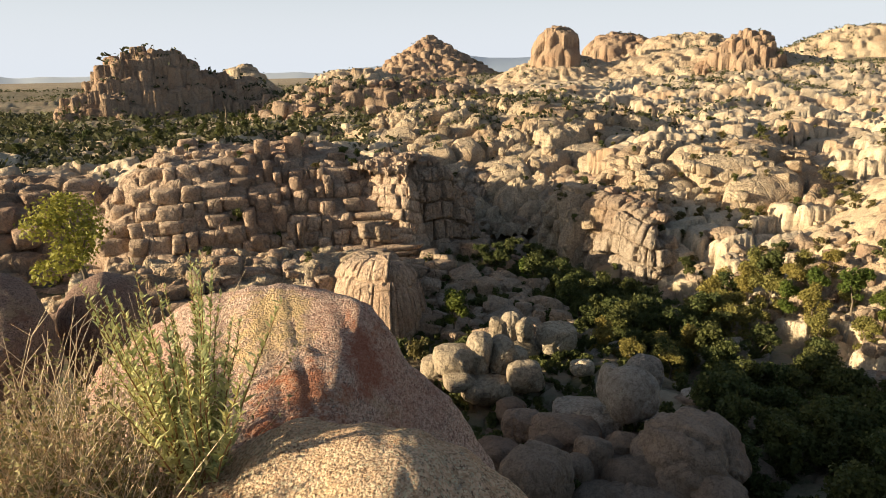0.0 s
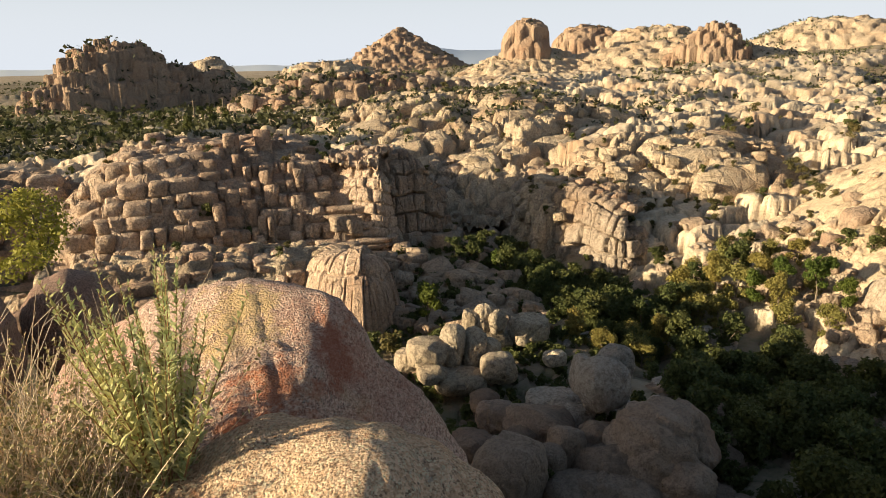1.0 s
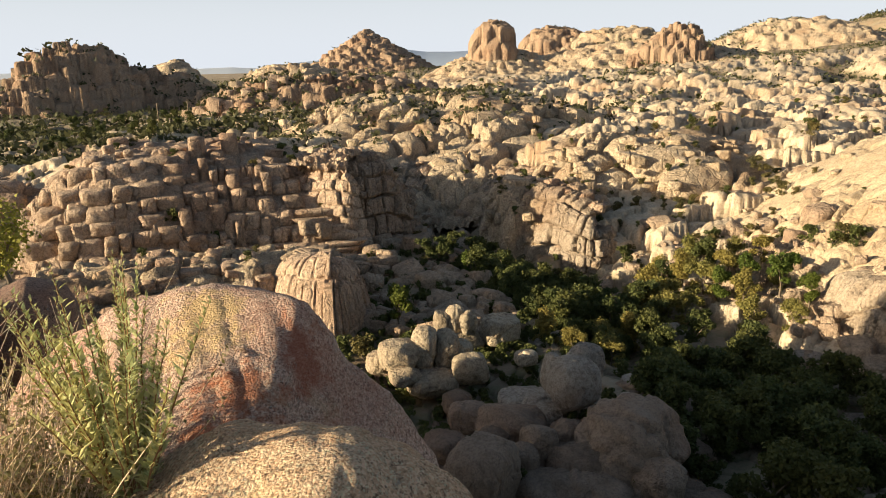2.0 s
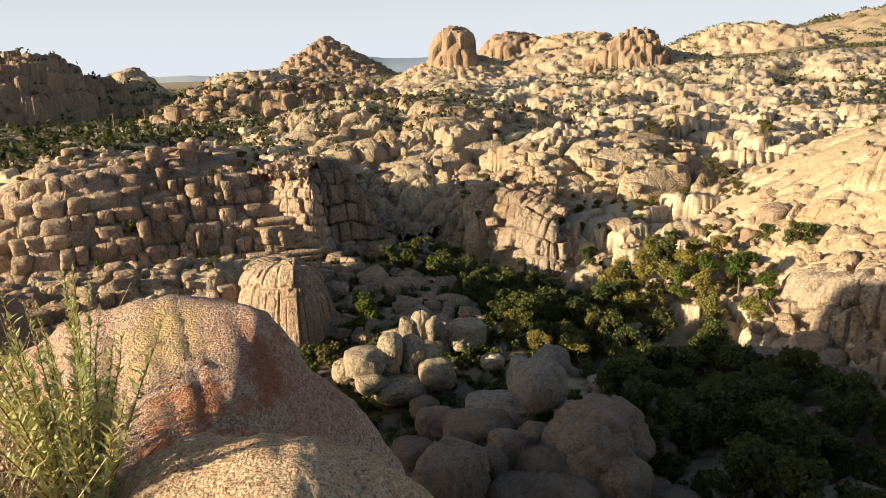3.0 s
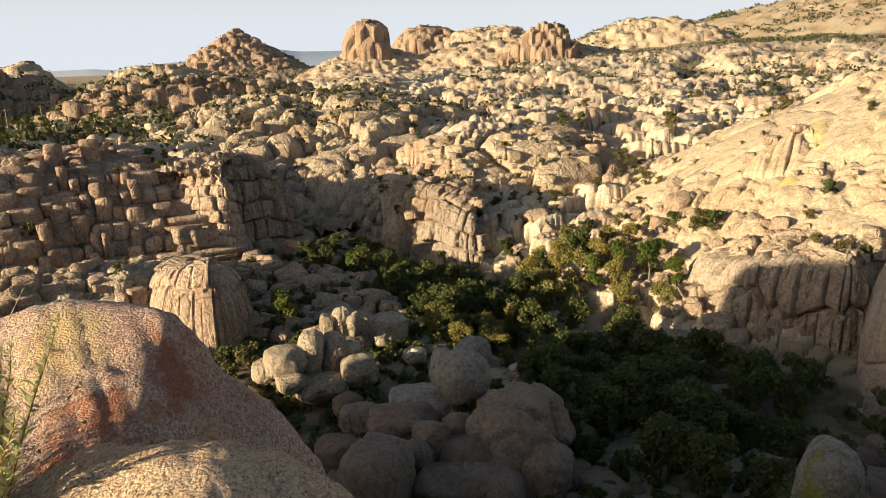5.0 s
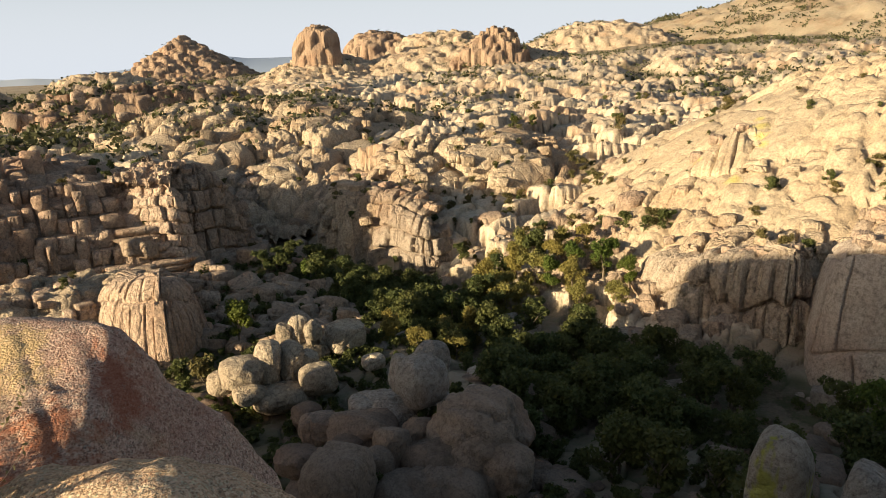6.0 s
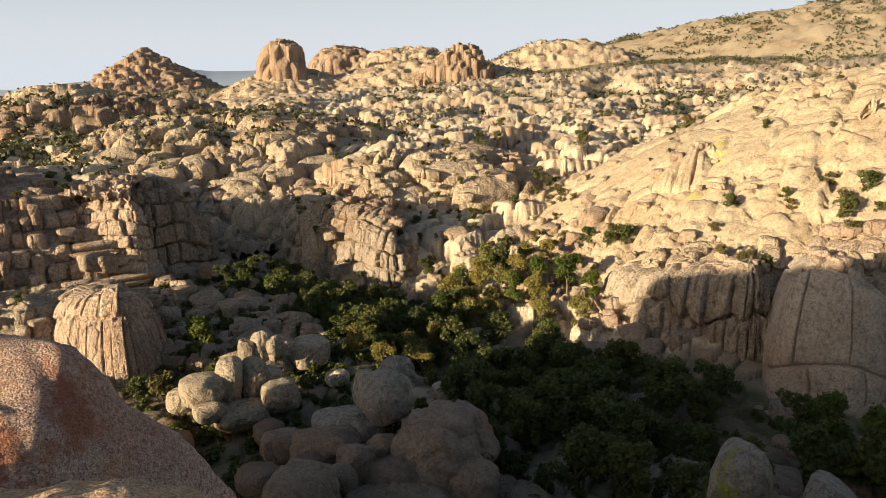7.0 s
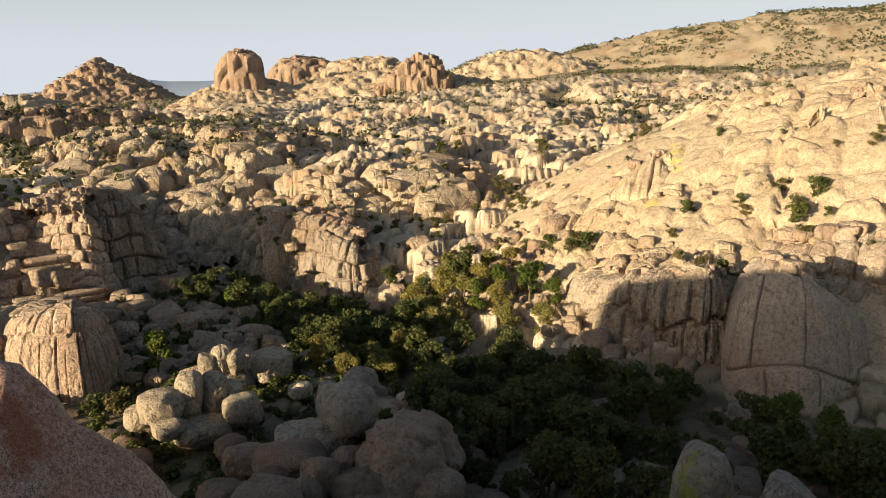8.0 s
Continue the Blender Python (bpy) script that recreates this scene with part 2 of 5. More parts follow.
DRY_LEAF = leafy("withered_leaf", (0.07, 0.09, 0.03), (0.40, 0.38, 0.20))
BARK = bark("grey_bark", (0.10, 0.075, 0.05), (0.24, 0.19, 0.14))
STEM = bark("red_brown_stem", (0.16, 0.07, 0.03), (0.34, 0.20, 0.09))

# ---- tools for land and rock ----


def at(bearing, d):
    """Plan place by bearing (degrees, right of the first heading) and level distance from the lookout."""
    b = radians(bearing)
    return d * math.sin(b), d * math.cos(b)


def hashed(i, j, seed):
    n = (i.astype(np.int64) * 374761393 + j.astype(np.int64) * 668265263 + seed * 974634777) & 0xFFFFFFFF
    n = ((n ^ (n >> 13)) * 1274126177) & 0xFFFFFFFF
    n = ((n ^ (n >> 16)) * 2246822519) & 0xFFFFFFFF
    return ((n ^ (n >> 15)) & 0xFFFFFF) / float(0x1000000)


def value_noise(x, y, size, seed=0, octaves=3):
    """Smooth noise, about -1 to 1."""
    total, amp, s = 0.0, 1.0, size
    for o in range(octaves):
        gx, gy = x / s, y / s
        i, j = np.floor(gx), np.floor(gy)
        u, v = gx - i, gy - j
        u, v = u * u * (3 - 2 * u), v * v * (3 - 2 * v)
        a, b = hashed(i, j, seed + o), hashed(i + 1, j, seed + o)
        c, d = hashed(i, j + 1, seed + o), hashed(i + 1, j + 1, seed + o)
        total = total + amp * ((a * (1 - u) + b * u) * (1 - v) + (c * (1 - u) + d * u) * v - 0.5) * 2
        amp, s = amp * 0.5, s * 0.47
    return total / 1.6


def cells(x, y, size, seed=0):
    """Rounded cells: gap to the next cell (0 at a joint), the cell's middle, and its own random number."""
    gx, gy = x / size, y / size
    i0, j0 = np.floor(gx), np.floor(gy)
    f1 = np.full(gx.shape, 9.0)
    f2 = np.full(gx.shape, 9.0)
    mx, my, rnd = np.zeros(gx.shape), np.zeros(gx.shape), np.zeros(gx.shape)
    for di in (-1, 0, 1):
        for dj in (-1, 0, 1):
            i, j = i0 + di, j0 + dj
            px, py = i + 0.1 + 0.8 * hashed(i, j, seed), j + 0.1 + 0.8 * hashed(i, j, seed + 57)
            d = 0.6 * np.hypot(gx - px, gy - py) + 0.42 * np.maximum(np.abs(gx - px), np.abs(gy - py))
            near = d < f1
            f2 = np.where(near, f1, np.minimum(f2, d))
            mx, my = np.where(near, px, mx), np.where(near, py, my)
            rnd = np.where(near, hashed(i, j, seed + 91), rnd)
            f1 = np.where(near, d, f1)
    return f2 - f1, mx * size, my * size, rnd


JOINT_TURN, JOINT_LONG = radians(28), 1.55


def joint_cells(x, y, size, seed):
    """Cells drawn out along the main joints of the rock."""
    c, s = math.cos(JOINT_TURN), math.sin(JOINT_TURN)
    gap, mu, mv, rnd = cells((x * c + y * s) / JOINT_LONG, -x * s + y * c, size * 0.85, seed)
    mu = mu * JOINT_LONG
    return gap, mu * c - mv * s, mu * s + mv * c, rnd


def step(a, b, x):
    t = np.clip((x - a) / (b - a), 0, 1)
    return t * t * (3 - 2 * t)


def smooth_max(a, b, k):
    h = np.clip(0.5 + 0.5 * (a - b) / k, 0, 1)
    return b * (1 - h) + a * h + k * h * (1 - h)


def off_line(x, y, line):
    """Distance from a line of plan points."""
    best = np.full(np.shape(x), 1e9)
    for (ax, ay), (bx, by) in zip(line, line[1:]):
        t = np.clip(((x - ax) * (bx - ax) + (y - ay) * (by - ay)) / ((bx - ax) ** 2 + (by - ay) ** 2), 0, 1)
        best = np.minimum(best, np.hypot(x - ax - t * (bx - ax), y - ay - t * (by - ay)))
    return best


CANYON = [at(5, 165), at(5, 128), at(7.5, 109), at(12.5, 97), at(19, 85), at(27, 72), at(38, 63), at(55, 60), at(80, 66), at(110, 120)]
GULLY = [at(12, 80), at(2, 71), at(-12, 62), at(-30, 55), at(-55, 60)]


def massif(x, y):
    """1 on the long whalebacks of bare rock, 0 in the scrubby swales between them."""
    u, v = x * 0.8 + y * 0.6, (y * 0.8 - x * 0.6) * 1.5
    n = value_noise(u, v, 62, 55, 3)
    return np.clip(1 - 1.9 * np.abs(n + 0.1 * value_noise(x, y, 15, 56, 2)), 0, 1)


def bare_land(x, y):
    """The land without its outcrops."""
    d, b = np.hypot(x, y), np.degrees(np.arctan2(x, y))
    rise = step(-12, 24, b) * step(190, 560, d)
    plateau = -28 + 9 * step(92, 150, d) + 10 * rise + 6 * step(520, 900, d) * step(-10, 5, b) + 15 * step(280, 800, d) * step(14, 42, b) - 22 * step(1000, 2600, d)
    plateau = plateau + 1.6 * value_noise(x, y, 45, 3, 3) * step(90, 160, d) + 4.5 * value_noise(x, y, 95, 8, 3) * step(150, 260, d) * (0.35 + 0.65 * step(-12, 2, b))
    plateau = plateau + (7.5 * massif(x, y) - 4.0) * step(125, 175, d) * (1 - 0.6 * step(350, 650, d)) * (0.25 + 0.75 * step(-16, -2, b))
    near_axis = off_line(x, y, CANYON) + 2.5 * value_noise(x, y, 11, 5, 2)
    canyon = -31.5 + 0.72 * np.maximum(near_axis - np.where(y > 100, 3.0, 8.0), 0)
    gully = -27.5 + 0.5 * np.maximum(off_line(x, y, GULLY) - 4, 0)
    land = -smooth_max(-plateau, -canyon, 3.0)
    land = -smooth_max(-land, -gully, 3.0)
    side = np.abs(b)
    slope = np.where(b < 0, 0.24 + 0.36 * step(-36, -13, b), 0.60 - 0.0 * b)
    slope = slope * (1 - 0.88 * step(75, 125, side))
    fall = np.maximum(d - 1.5, 0)
    steep = -31.8 + 30.05 * np.exp(-fall / 21)
    hill = -1.75 - slope * fall
    hill = hill + (steep - hill) * step(-36, -13, b) * (1 - step(75, 125, side))
    hill = hill - 0.55 * np.maximum(d - 17, 0) * (1 - step(-36, -13, b)) * (1 - step(75, 125, side))
    hill = hill - 0.25 * np.maximum(d - 140, 0)
    # unseen knoll left of the lookout, added and shaped to cast the canyon's shade
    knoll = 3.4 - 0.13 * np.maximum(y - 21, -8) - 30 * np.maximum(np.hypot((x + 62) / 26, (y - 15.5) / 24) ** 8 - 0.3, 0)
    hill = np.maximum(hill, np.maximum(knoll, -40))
    hill = hill + 0.35 * value_noise(x, y, 5, 12, 3) * step(4, 12, d)
    return smooth_max(land, hill, 1.5)


def mesh_from_grid(name, x, y, z, keep=None, smooth=True):
    """A sheet of quads over a grid of points."""
    rows, cols = x.shape
    verts = np.stack([x, y, z], -1).reshape(-1, 3)
    k = np.arange(rows * cols).reshape(rows, cols)
    quads = np.stack([k[:-1, :-1], k[:-1, 1:], k[1:, 1:], k[1:, :-1]], -1)
    if keep is not None:
        quads = quads[keep[:-1, :-1] | keep[:-1, 1:] | keep[1:, 1:] | keep[1:, :-1]]
    quads = quads.reshape(-1, 4)
    used = np.unique(quads)
    remap = np.zeros(rows * cols, dtype=np.int64)
    remap[used] = np.arange(len(used))
    verts, quads = verts[used], remap[quads]
    me = bpy.data.meshes.new(name)
    me.vertices.add(len(verts)), me.loops.add(quads.size), me.polygons.add(len(quads))
    me.vertices.foreach_set("co", verts.astype(np.float32).ravel())
    me.loops.foreach_set("vertex_index", quads.astype(np.int32).ravel())
    me.polygons.foreach_set("loop_start", np.arange(0, quads.size, 4, dtype=np.int32))
    me.polygons.foreach_set("use_smooth", np.full(len(quads), smooth))
    me.update(calc_edges=True)
    return me, used


class Form:
    """One rise of bedrock: a rounded oblong with steep or gentle sides."""

    def __init__(self, bearing, d, half_long, half_wide, top, base, steep=4.0, turn=None, tilt=(0.0, 0.0), rough=0.18, seed=1, square=2.6):
        self.x, self.y = at(bearing, d)
        self.a, self.b, self.top, self.base, self.p = half_long, half_wide, top, base, steep
        self.ang = radians(-bearing if turn is None else turn)
        self.tilt, self.rough, self.seed, self.square = tilt, rough, seed, square

    def local(self, x, y):
        c, s = math.cos(self.ang), math.sin(self.ang)
        return (x - self.x) * c + (y - self.y) * s, -(x - self.x) * s + (y - self.y) * c

    def world(self, u, v):
        c, s = math.cos(self.ang), math.sin(self.ang)
        return self.x + u * c - v * s, self.y + u * s + v * c

    def height(self, x, y):
        u, v = self.local(x, y)
        m = min(self.a, self.b)
        wu = u + self.rough * m * value_noise(x, y, m * 0.9, self.seed, 3)
        wv = v + self.rough * m * value_noise(x, y, m * 0.9, self.seed + 40, 3)
        r = (np.abs(wu / self.a) ** self.square + np.abs(wv / self.b) ** self.square) ** (1 / self.square)
        top = self.top + self.tilt[0] * u + self.tilt[1] * v
        return self.base + (top - self.base) * (1 - np.minimum(r, 1.6) ** self.p)


def pillow(gap, reach):
    """The swell of a worn block: 0 at its joints, 1 inside."""
    d = 1 - np.clip(gap / reach, 0, 1)
    return np.sqrt(np.maximum(1 - d * d, 0))


def jointed(x, y, height, size, jitter, seed, round_off=0.5, squeeze=1.0):
    """Turns a smooth height into upright joint blocks with rounded tops."""
    gap, mx, my, rnd = joint_cells(x, y, size, seed)
    own, smooth = height(mx, my), height(x, y)
    dome = 1.2 * pillow(gap, 0.34) - 0.25
    lean = (hashed(np.floor(mx * 7), np.floor(my * 7), seed + 3) - 0.5) * (x - mx) + (hashed(np.floor(mx * 7), np.floor(my * 7), seed + 4) - 0.5) * (y - my)
    relief = own + (rnd - 0.5) * jitter + dome * size * round_off * 0.42 + 0.7 * lean - smooth - size * 0.24 * (1 - step(0.0, 0.10, gap))
    gap2, mx2, my2, rnd2 = cells(x + 31, y, size * 0.37, seed + 5)
    lean2 = (rnd2 - 0.5) * (x + 31 - mx2) + (hashed(np.floor(mx2 * 9), np.floor(my2 * 9), seed + 6) - 0.5) * (y - my2)
    relief = relief + (rnd2 - 0.5) * jitter * 0.16 + 0.09 * size * pillow(gap2, 0.45) + 0.28 * lean2
    return smooth + relief * squeeze


SURFACES = []
FACES = []


def surface_of(form, size, jitter, round_off, squeeze):
    def height(x, y):
        z = jointed(x, y, form.height, size, jitter, form.seed, round_off, squeeze)
        return z + 0.05 * size * value_noise(x, y, size * 0.5, form.seed + 9, 2)
    return height


def lumps_of(form, size, swell, broken, worn=0.6):
    """Great rounded masses parted by clefts, broken into smaller blocks in places."""
    def height(x, y):
        seed = form.seed
        bx = x + 0.22 * size * value_noise(x, y, size * 1.3, seed + 1, 2)
        by = y + 0.22 * size * value_noise(x, y, size * 1.3, seed + 2, 2)
        gap, _, _, rnd = joint_cells(bx, by, size, seed)
        z = form.height(x, y) + swell * size * (pillow(gap, worn) - 0.8) + (rnd - 0.5) * swell * size * 0.9 - 0.5 * swell * size * (1 - step(0.0, 0.07, gap))
        some = 0.14 + broken * step(-0.1, 0.35, value_noise(x, y, size * 1.6, seed + 7, 2))
        gap2, _, _, rnd2 = cells(bx * 0.8 + by * 0.6, by * 0.8 - bx * 0.6, size * 0.34, seed + 5)
        gap3, _, _, rnd3 = cells(bx, by, size * 0.13, seed + 8)
        z = z + some * size * (0.12 * (pillow(gap2, 0.35) - 0.7) + 0.17 * (rnd2 - 0.5) + 0.035 * (pillow(gap3, 0.4) - 0.7) + 0.05 * (rnd3 - 0.5))
        return z + 0.03 * size * value_noise(x, y, size * 0.3, seed + 9, 3)
    return height


def bricked(u, a, seed):
    """Joint blocks in uneven courses: gap to the next joint, and the block's own random number."""
    j = np.floor(a)
    uu = u * (0.65 + 0.75 * hashed(j, j * 0, seed)) + 37 * hashed(j, j * 0 + 1, seed)
    i = np.floor(uu)
    low = i + 0.44 * (hashed(i, j, seed + 1) - 0.5)
    high = i + 1 + 0.44 * (hashed(i + 1, j, seed + 1) - 0.5)
    before, after = uu < low, uu > high
    own = np.where(before, i - 1, np.where(after, i + 1, i))
    low, high = own + 0.44 * (hashed(own, j, seed + 1) - 0.5), own + 1 + 0.44 * (hashed(own + 1, j, seed + 1) - 0.5)
    gap = 2 * np.minimum(np.minimum(uu - low, high - uu), np.minimum(a - j, j + 1 - a))
    return np.maximum(gap, 0), hashed(own, j, seed + 2)


def rock_face(name, line, foot, crest, material, label, width, course, relief, depth, seed, spacing=0.16, power=5.0, lean=0.10, dip=0.0, worn=0.3, category="rock outcrop"):
    """A steep face of jointed rock over a plan line, rolling back over its crest into the rock behind."""
    pts = np.array([at(*q) for q in line])
    run = np.concatenate([[0], np.cumsum(np.hypot(*np.diff(pts, axis=0).T))])
    u = np.arange(0, run[-1], spacing)
    k = max(int(2.2 / spacing), 1)
    ease = lambda a: np.convolve(np.pad(a, k, mode="edge"), np.ones(2 * k + 1) / (2 * k + 1), mode="valid")
    px, py, top = ease(np.interp(u, run, pts[:, 0])), ease(np.interp(u, run, pts[:, 1])), ease(np.interp(u, run, np.array(crest)))
    top = top + 0.5 * relief * value_noise(u, u * 0, width * 2.5, seed + 11, 3)
    tx, ty = np.gradient(px), np.gradient(py)
    nx, ny = -ty / np.hypot(tx, ty), tx / np.hypot(tx, ty)
    if (nx * px + ny * py).mean() > 0:
        nx, ny = -nx, -ny
    th = np.linspace(0, math.pi / 2, 400)
    back, up = depth * (1 - np.cos(th) ** (2 / power)), np.sin(th) ** (2 / power)
    tall = float(np.mean(top) - foot)
    way = np.concatenate([[0], np.cumsum(np.hypot(np.diff(back), np.diff(up) * tall))])
    a = np.arange(0, way[-1], spacing)
    back, up = np.interp(a, way, back), np.interp(a, way, up)
    uu, aa = np.meshgrid(u, a)
    z = foot + (top[None, :] - foot) * up[:, None]
    in_by = back[:, None] + lean * (z - foot)
    x, y = px[None, :] - nx[None, :] * in_by, py[None, :] - ny[None, :] * in_by
    uw = uu + 0.22 * width * value_noise(uu, aa, course * 1.2, seed, 3)
    aw = aa + 0.25 * course * value_noise(uu, aa, width * 2.5, seed + 1, 3) + dip * uu
    aw = aw / course + 0.35 * value_noise(aa / course, aa * 0, 1.7, seed + 2, 1)
    gap, rnd = bricked(uw / width, aw, seed)
    gap2, rnd2 = bricked(uw / (width * 0.4) + 9, aw * 2 + 0.3, seed + 3)
    some = 0.35 + 0.65 * step(-0.2, 0.3, value_noise(uu, aa, width * 2.0, seed + 6, 2))
    off = relief * (pillow(gap, worn) - 0.7 + 1.2 * (rnd - 0.5)) - 0.9 * relief * (1 - step(0.0, min(0.12, 0.35 / width), gap))
    off = off + some * relief * (0.36 * (pillow(gap2, worn) - 0.7) + 0.34 * (rnd2 - 0.5)) + 0.3 * relief * value_noise(uu, aa * 0.4, width * 0.5, seed + 5, 3)
    g = np.stack([x, y, z], -1)
    n = np.cross(np.gradient(g, axis=1), np.gradient(g, axis=0))
    n /= np.maximum(np.linalg.norm(n, axis=-1, keepdims=True), 1e-9)
    if (n[..., 0] * nx + n[..., 1] * ny).mean() < 0:
        n = -n
    g = g + n * off[..., None]
    me, _ = mesh_from_grid(name, g[..., 0], g[..., 1], g[..., 2])
    me.materials.append(material)
    ob = tagged(new(name, me), label, category)
    FACES.append((ob, px - nx * depth * 0.45, py - ny * depth * 0.45, top, lean * (top - foot), nx, ny, width))
    return ob


def outcrop(name, form, material, size, spacing, jitter, label, category="rock outcrop", squeeze=0.85, reach=1.25, round_off=0.5, kind="", lumps=None):
    """A body of jointed bedrock over the form, cut off where it dips under the land."""
    nu, nv = int(2 * form.a * reach / spacing), int(2 * form.b * reach / spacing)
    u, v = np.meshgrid(np.linspace(-form.a * reach, form.a * reach, nu), np.linspace(-form.b * reach, form.b * reach, nv))
    x, y = form.world(u, v)
    surface = lumps_of(form, *lumps) if lumps else surface_of(form, size, jitter, round_off, squeeze)
    SURFACES.append((form, reach, surface))
    z = surface(x, y)
    me, _ = mesh_from_grid(name, x, y, z, z > bare_land(x, y) - 1.6)
    ob = new(name, me)
    me.materials.append(material)
    return tagged(ob, label, category, kind=kind)


# ---- ground ----
FORMS = {
    "left_ridge": Form(-14.4, 117, 24, 20, -12.2, -27, 4.5, tilt=(-0.03, 0.03), rough=0.12, seed=11, square=5.0),
    "ridge_end": Form(-6.0, 115.0, 8.0, 9.5, -14.8, -33, 8.0, turn=50, tilt=(-0.02, 0.0), rough=0.1, seed=12),
    "left_shoulder": Form(-31, 128, 26, 24, -17, -27, 2.5, seed=13),
    "bench": Form(-17, 87, 24, 11, -22.2, -30, 4, seed=15),
    "middle": Form(5, 205, 62, 66, -9.5, -26, 2.2, tilt=(0.0, 0.03), seed=19),
    "red_band": Form(-4, 285, 55, 24, -6.5, -20, 3, seed=21),
    "right_hump": Form(19.0, 146, 29, 30, -15.5, -31, 3.4, seed=23),
    "cliff": Form(13.0, 118, 11, 10, -20.4, -34, 8, turn=8, rough=0.12, seed=25),
    "right_dome": Form(58, 138, 76, 60, 2.0, -27, 1.7, rough=0.10, seed=27),
    "right_wall": Form(47, 98, 24, 20, -20.5, -35, 9, rough=0.10, seed=29),
    "right_ledges": Form(30, 100, 9, 10, -24, -32, 3, seed=31),
    "pile": Form(17, 44, 7.5, 8.0, -25.8, -32, 3.0, seed=33),
}


def ground_height(x, y):
    """The land with its boulders, and how much of it is soil."""
    dd, deg = np.hypot(x, y), np.degrees(np.arctan2(x, y))
    low = bare_land(x, y)
    rocky = step(-0.35, 0.25, value_noise(x, y, 60, 31, 3) + 0.55 * step(0, 25, deg) - 0.5 * (1 - step(-22, -6, deg)) * step(180, 240, dd))
    rocky = np.where(dd > 130, np.clip(rocky * 0.35 + step(0.12, 0.5, massif(x, y)) * 0.9, 0, 1), rocky) * (1 - 0.6 * (1 - step(-22, -6, deg)) * step(180, 240, dd))
    rocky = rocky * (1 - 0.7 * step(450, 750, dd))
    rocky = rocky * np.where(off_line(x, y, CANYON) < 9, 0.25, 1.0) * step(6, 14, dd) * np.where(dd < 75, 0.5, 1.0)
    big = jointed(x, y, bare_land, 5.6, 2.3, 71, 0.5, 0.9) - low
    small = jointed(x, y, bare_land, 2.7, 1.3, 73, 0.5, 0.9) - low
    huge = jointed(x, y, bare_land, 13.0, 3.6, 77, 0.5, 0.8) - low
    pick = 0.5 + 0.5 * value_noise(x, y, 45, 37, 2)
    ranging, massive = step(0.2, 0.55, pick), step(0.58, 0.8, pick)
    relief = (small * (1 - ranging) + big * ranging) * (1 - massive) + huge * massive
    relief = np.where(dd < 70, small * 0.5, relief)
    z = low + rocky * relief * (1 - step(900, 1500, dd))
    return z, (1 - np.clip(rocky * 1.1 - 0.55 * (1 - step(-0.6, 0.5, relief)), 0, 1)) * (1 - 0.5 * step(600, 1400, dd))


def build_ground():
    fine = np.linspace(-36, 60, 720)
    coarse = np.concatenate([np.linspace(60, 324, 80)[1:]])
    bearing = np.radians(np.concatenate([fine, coarse]))
    dist = np.concatenate([np.geomspace(0.03, 40, 40, endpoint=False), np.geomspace(40, 520, 450, endpoint=False), np.geomspace(520, 4900, 70)])
    bb, dd = np.meshgrid(bearing, dist)
    x, y = dd * np.sin(bb), dd * np.cos(bb)
    z, soil = ground_height(x, y)
    me, used = mesh_from_grid("ground", x, y, z)
    layer = me.attributes.new("soil", "FLOAT", "POINT")
    layer.data.foreach_set("value", soil.ravel()[used].astype(np.float32))
    me.materials.append(LAND)
    return tagged(new("ground", me), "granite slabs, boulders and gravelly scrub land", "ground", kind="structure")


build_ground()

# ---- bedrock outcrops ----
ridge = outcrop("rock_ridge", FORMS["left_ridge"], ROCK_WARM, 3.0, 0.28, 1.2, "stacked tan granite ridge split by level and upright joints", squeeze=0.55)
ridge_end = outcrop("rock_shelf", FORMS["ridge_end"], ROCK_WARM, 2.6, 0.2, 1.8, "broken granite top at the end of the ridge", squeeze=0.7)
shoulder = outcrop("rock_shoulder", FORMS["left_shoulder"], ROCK_RED, 4.0, 0.4, 2.0, "reddish granite slabs sloping down beside the ridge")
bench = outcrop("rock_bench", FORMS["bench"], ROCK_BODY, 2.6, 0.25, 1.5, "low granite bench with rounded stones and scrub")
middle = outcrop("pinnacle_outcrop", FORMS["middle"], ROCK_BODY, 3.3, 0.38, 4.4, "field of sunlit tan granite pinnacles and boulders", reach=1.15, lumps=(8.0, 0.42, 1.1, 0.42))
band = outcrop("rock_band", FORMS["red_band"], ROCK_RED, 5.0, 0.6, 3.0, "long low band of rusty granite")
hump = outcrop("rock_hump", FORMS["right_hump"], ROCK_BODY, 7.5, 0.26, 2.8, "broad sunlit granite hump broken into rounded slabs", squeeze=0.5, lumps=(9.0, 0.33, 0.9))
cliff = outcrop("rock_shelf", FORMS["cliff"], ROCK_BODY, 2.8, 0.2, 1.6, "granite shelf behind the cliff's edge", squeeze=0.6)
dome = outcrop("granite_dome", FORMS["right_dome"], ROCK_PALE, 11.0, 0.45, 2.6, "huge smooth sunlit granite dome with scattered bushes", squeeze=0.0, reach=1.1, lumps=(9.5, 0.065, 0.9, 0.3))
wall = outcrop("rock_shelf", FORMS["right_wall"], ROCK_BODY, 3.4, 0.2, 2.0, "broken granite shelf above the tall wall", lumps=(4.5, 0.28, 0.9))
outcrop("rock_ledge", FORMS["right_ledges"], ROCK_BODY, 3.0, 0.25, 1.8, "small sunlit granite ledges above the trees")
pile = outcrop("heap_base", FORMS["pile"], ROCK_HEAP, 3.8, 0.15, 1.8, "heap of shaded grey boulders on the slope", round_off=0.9)

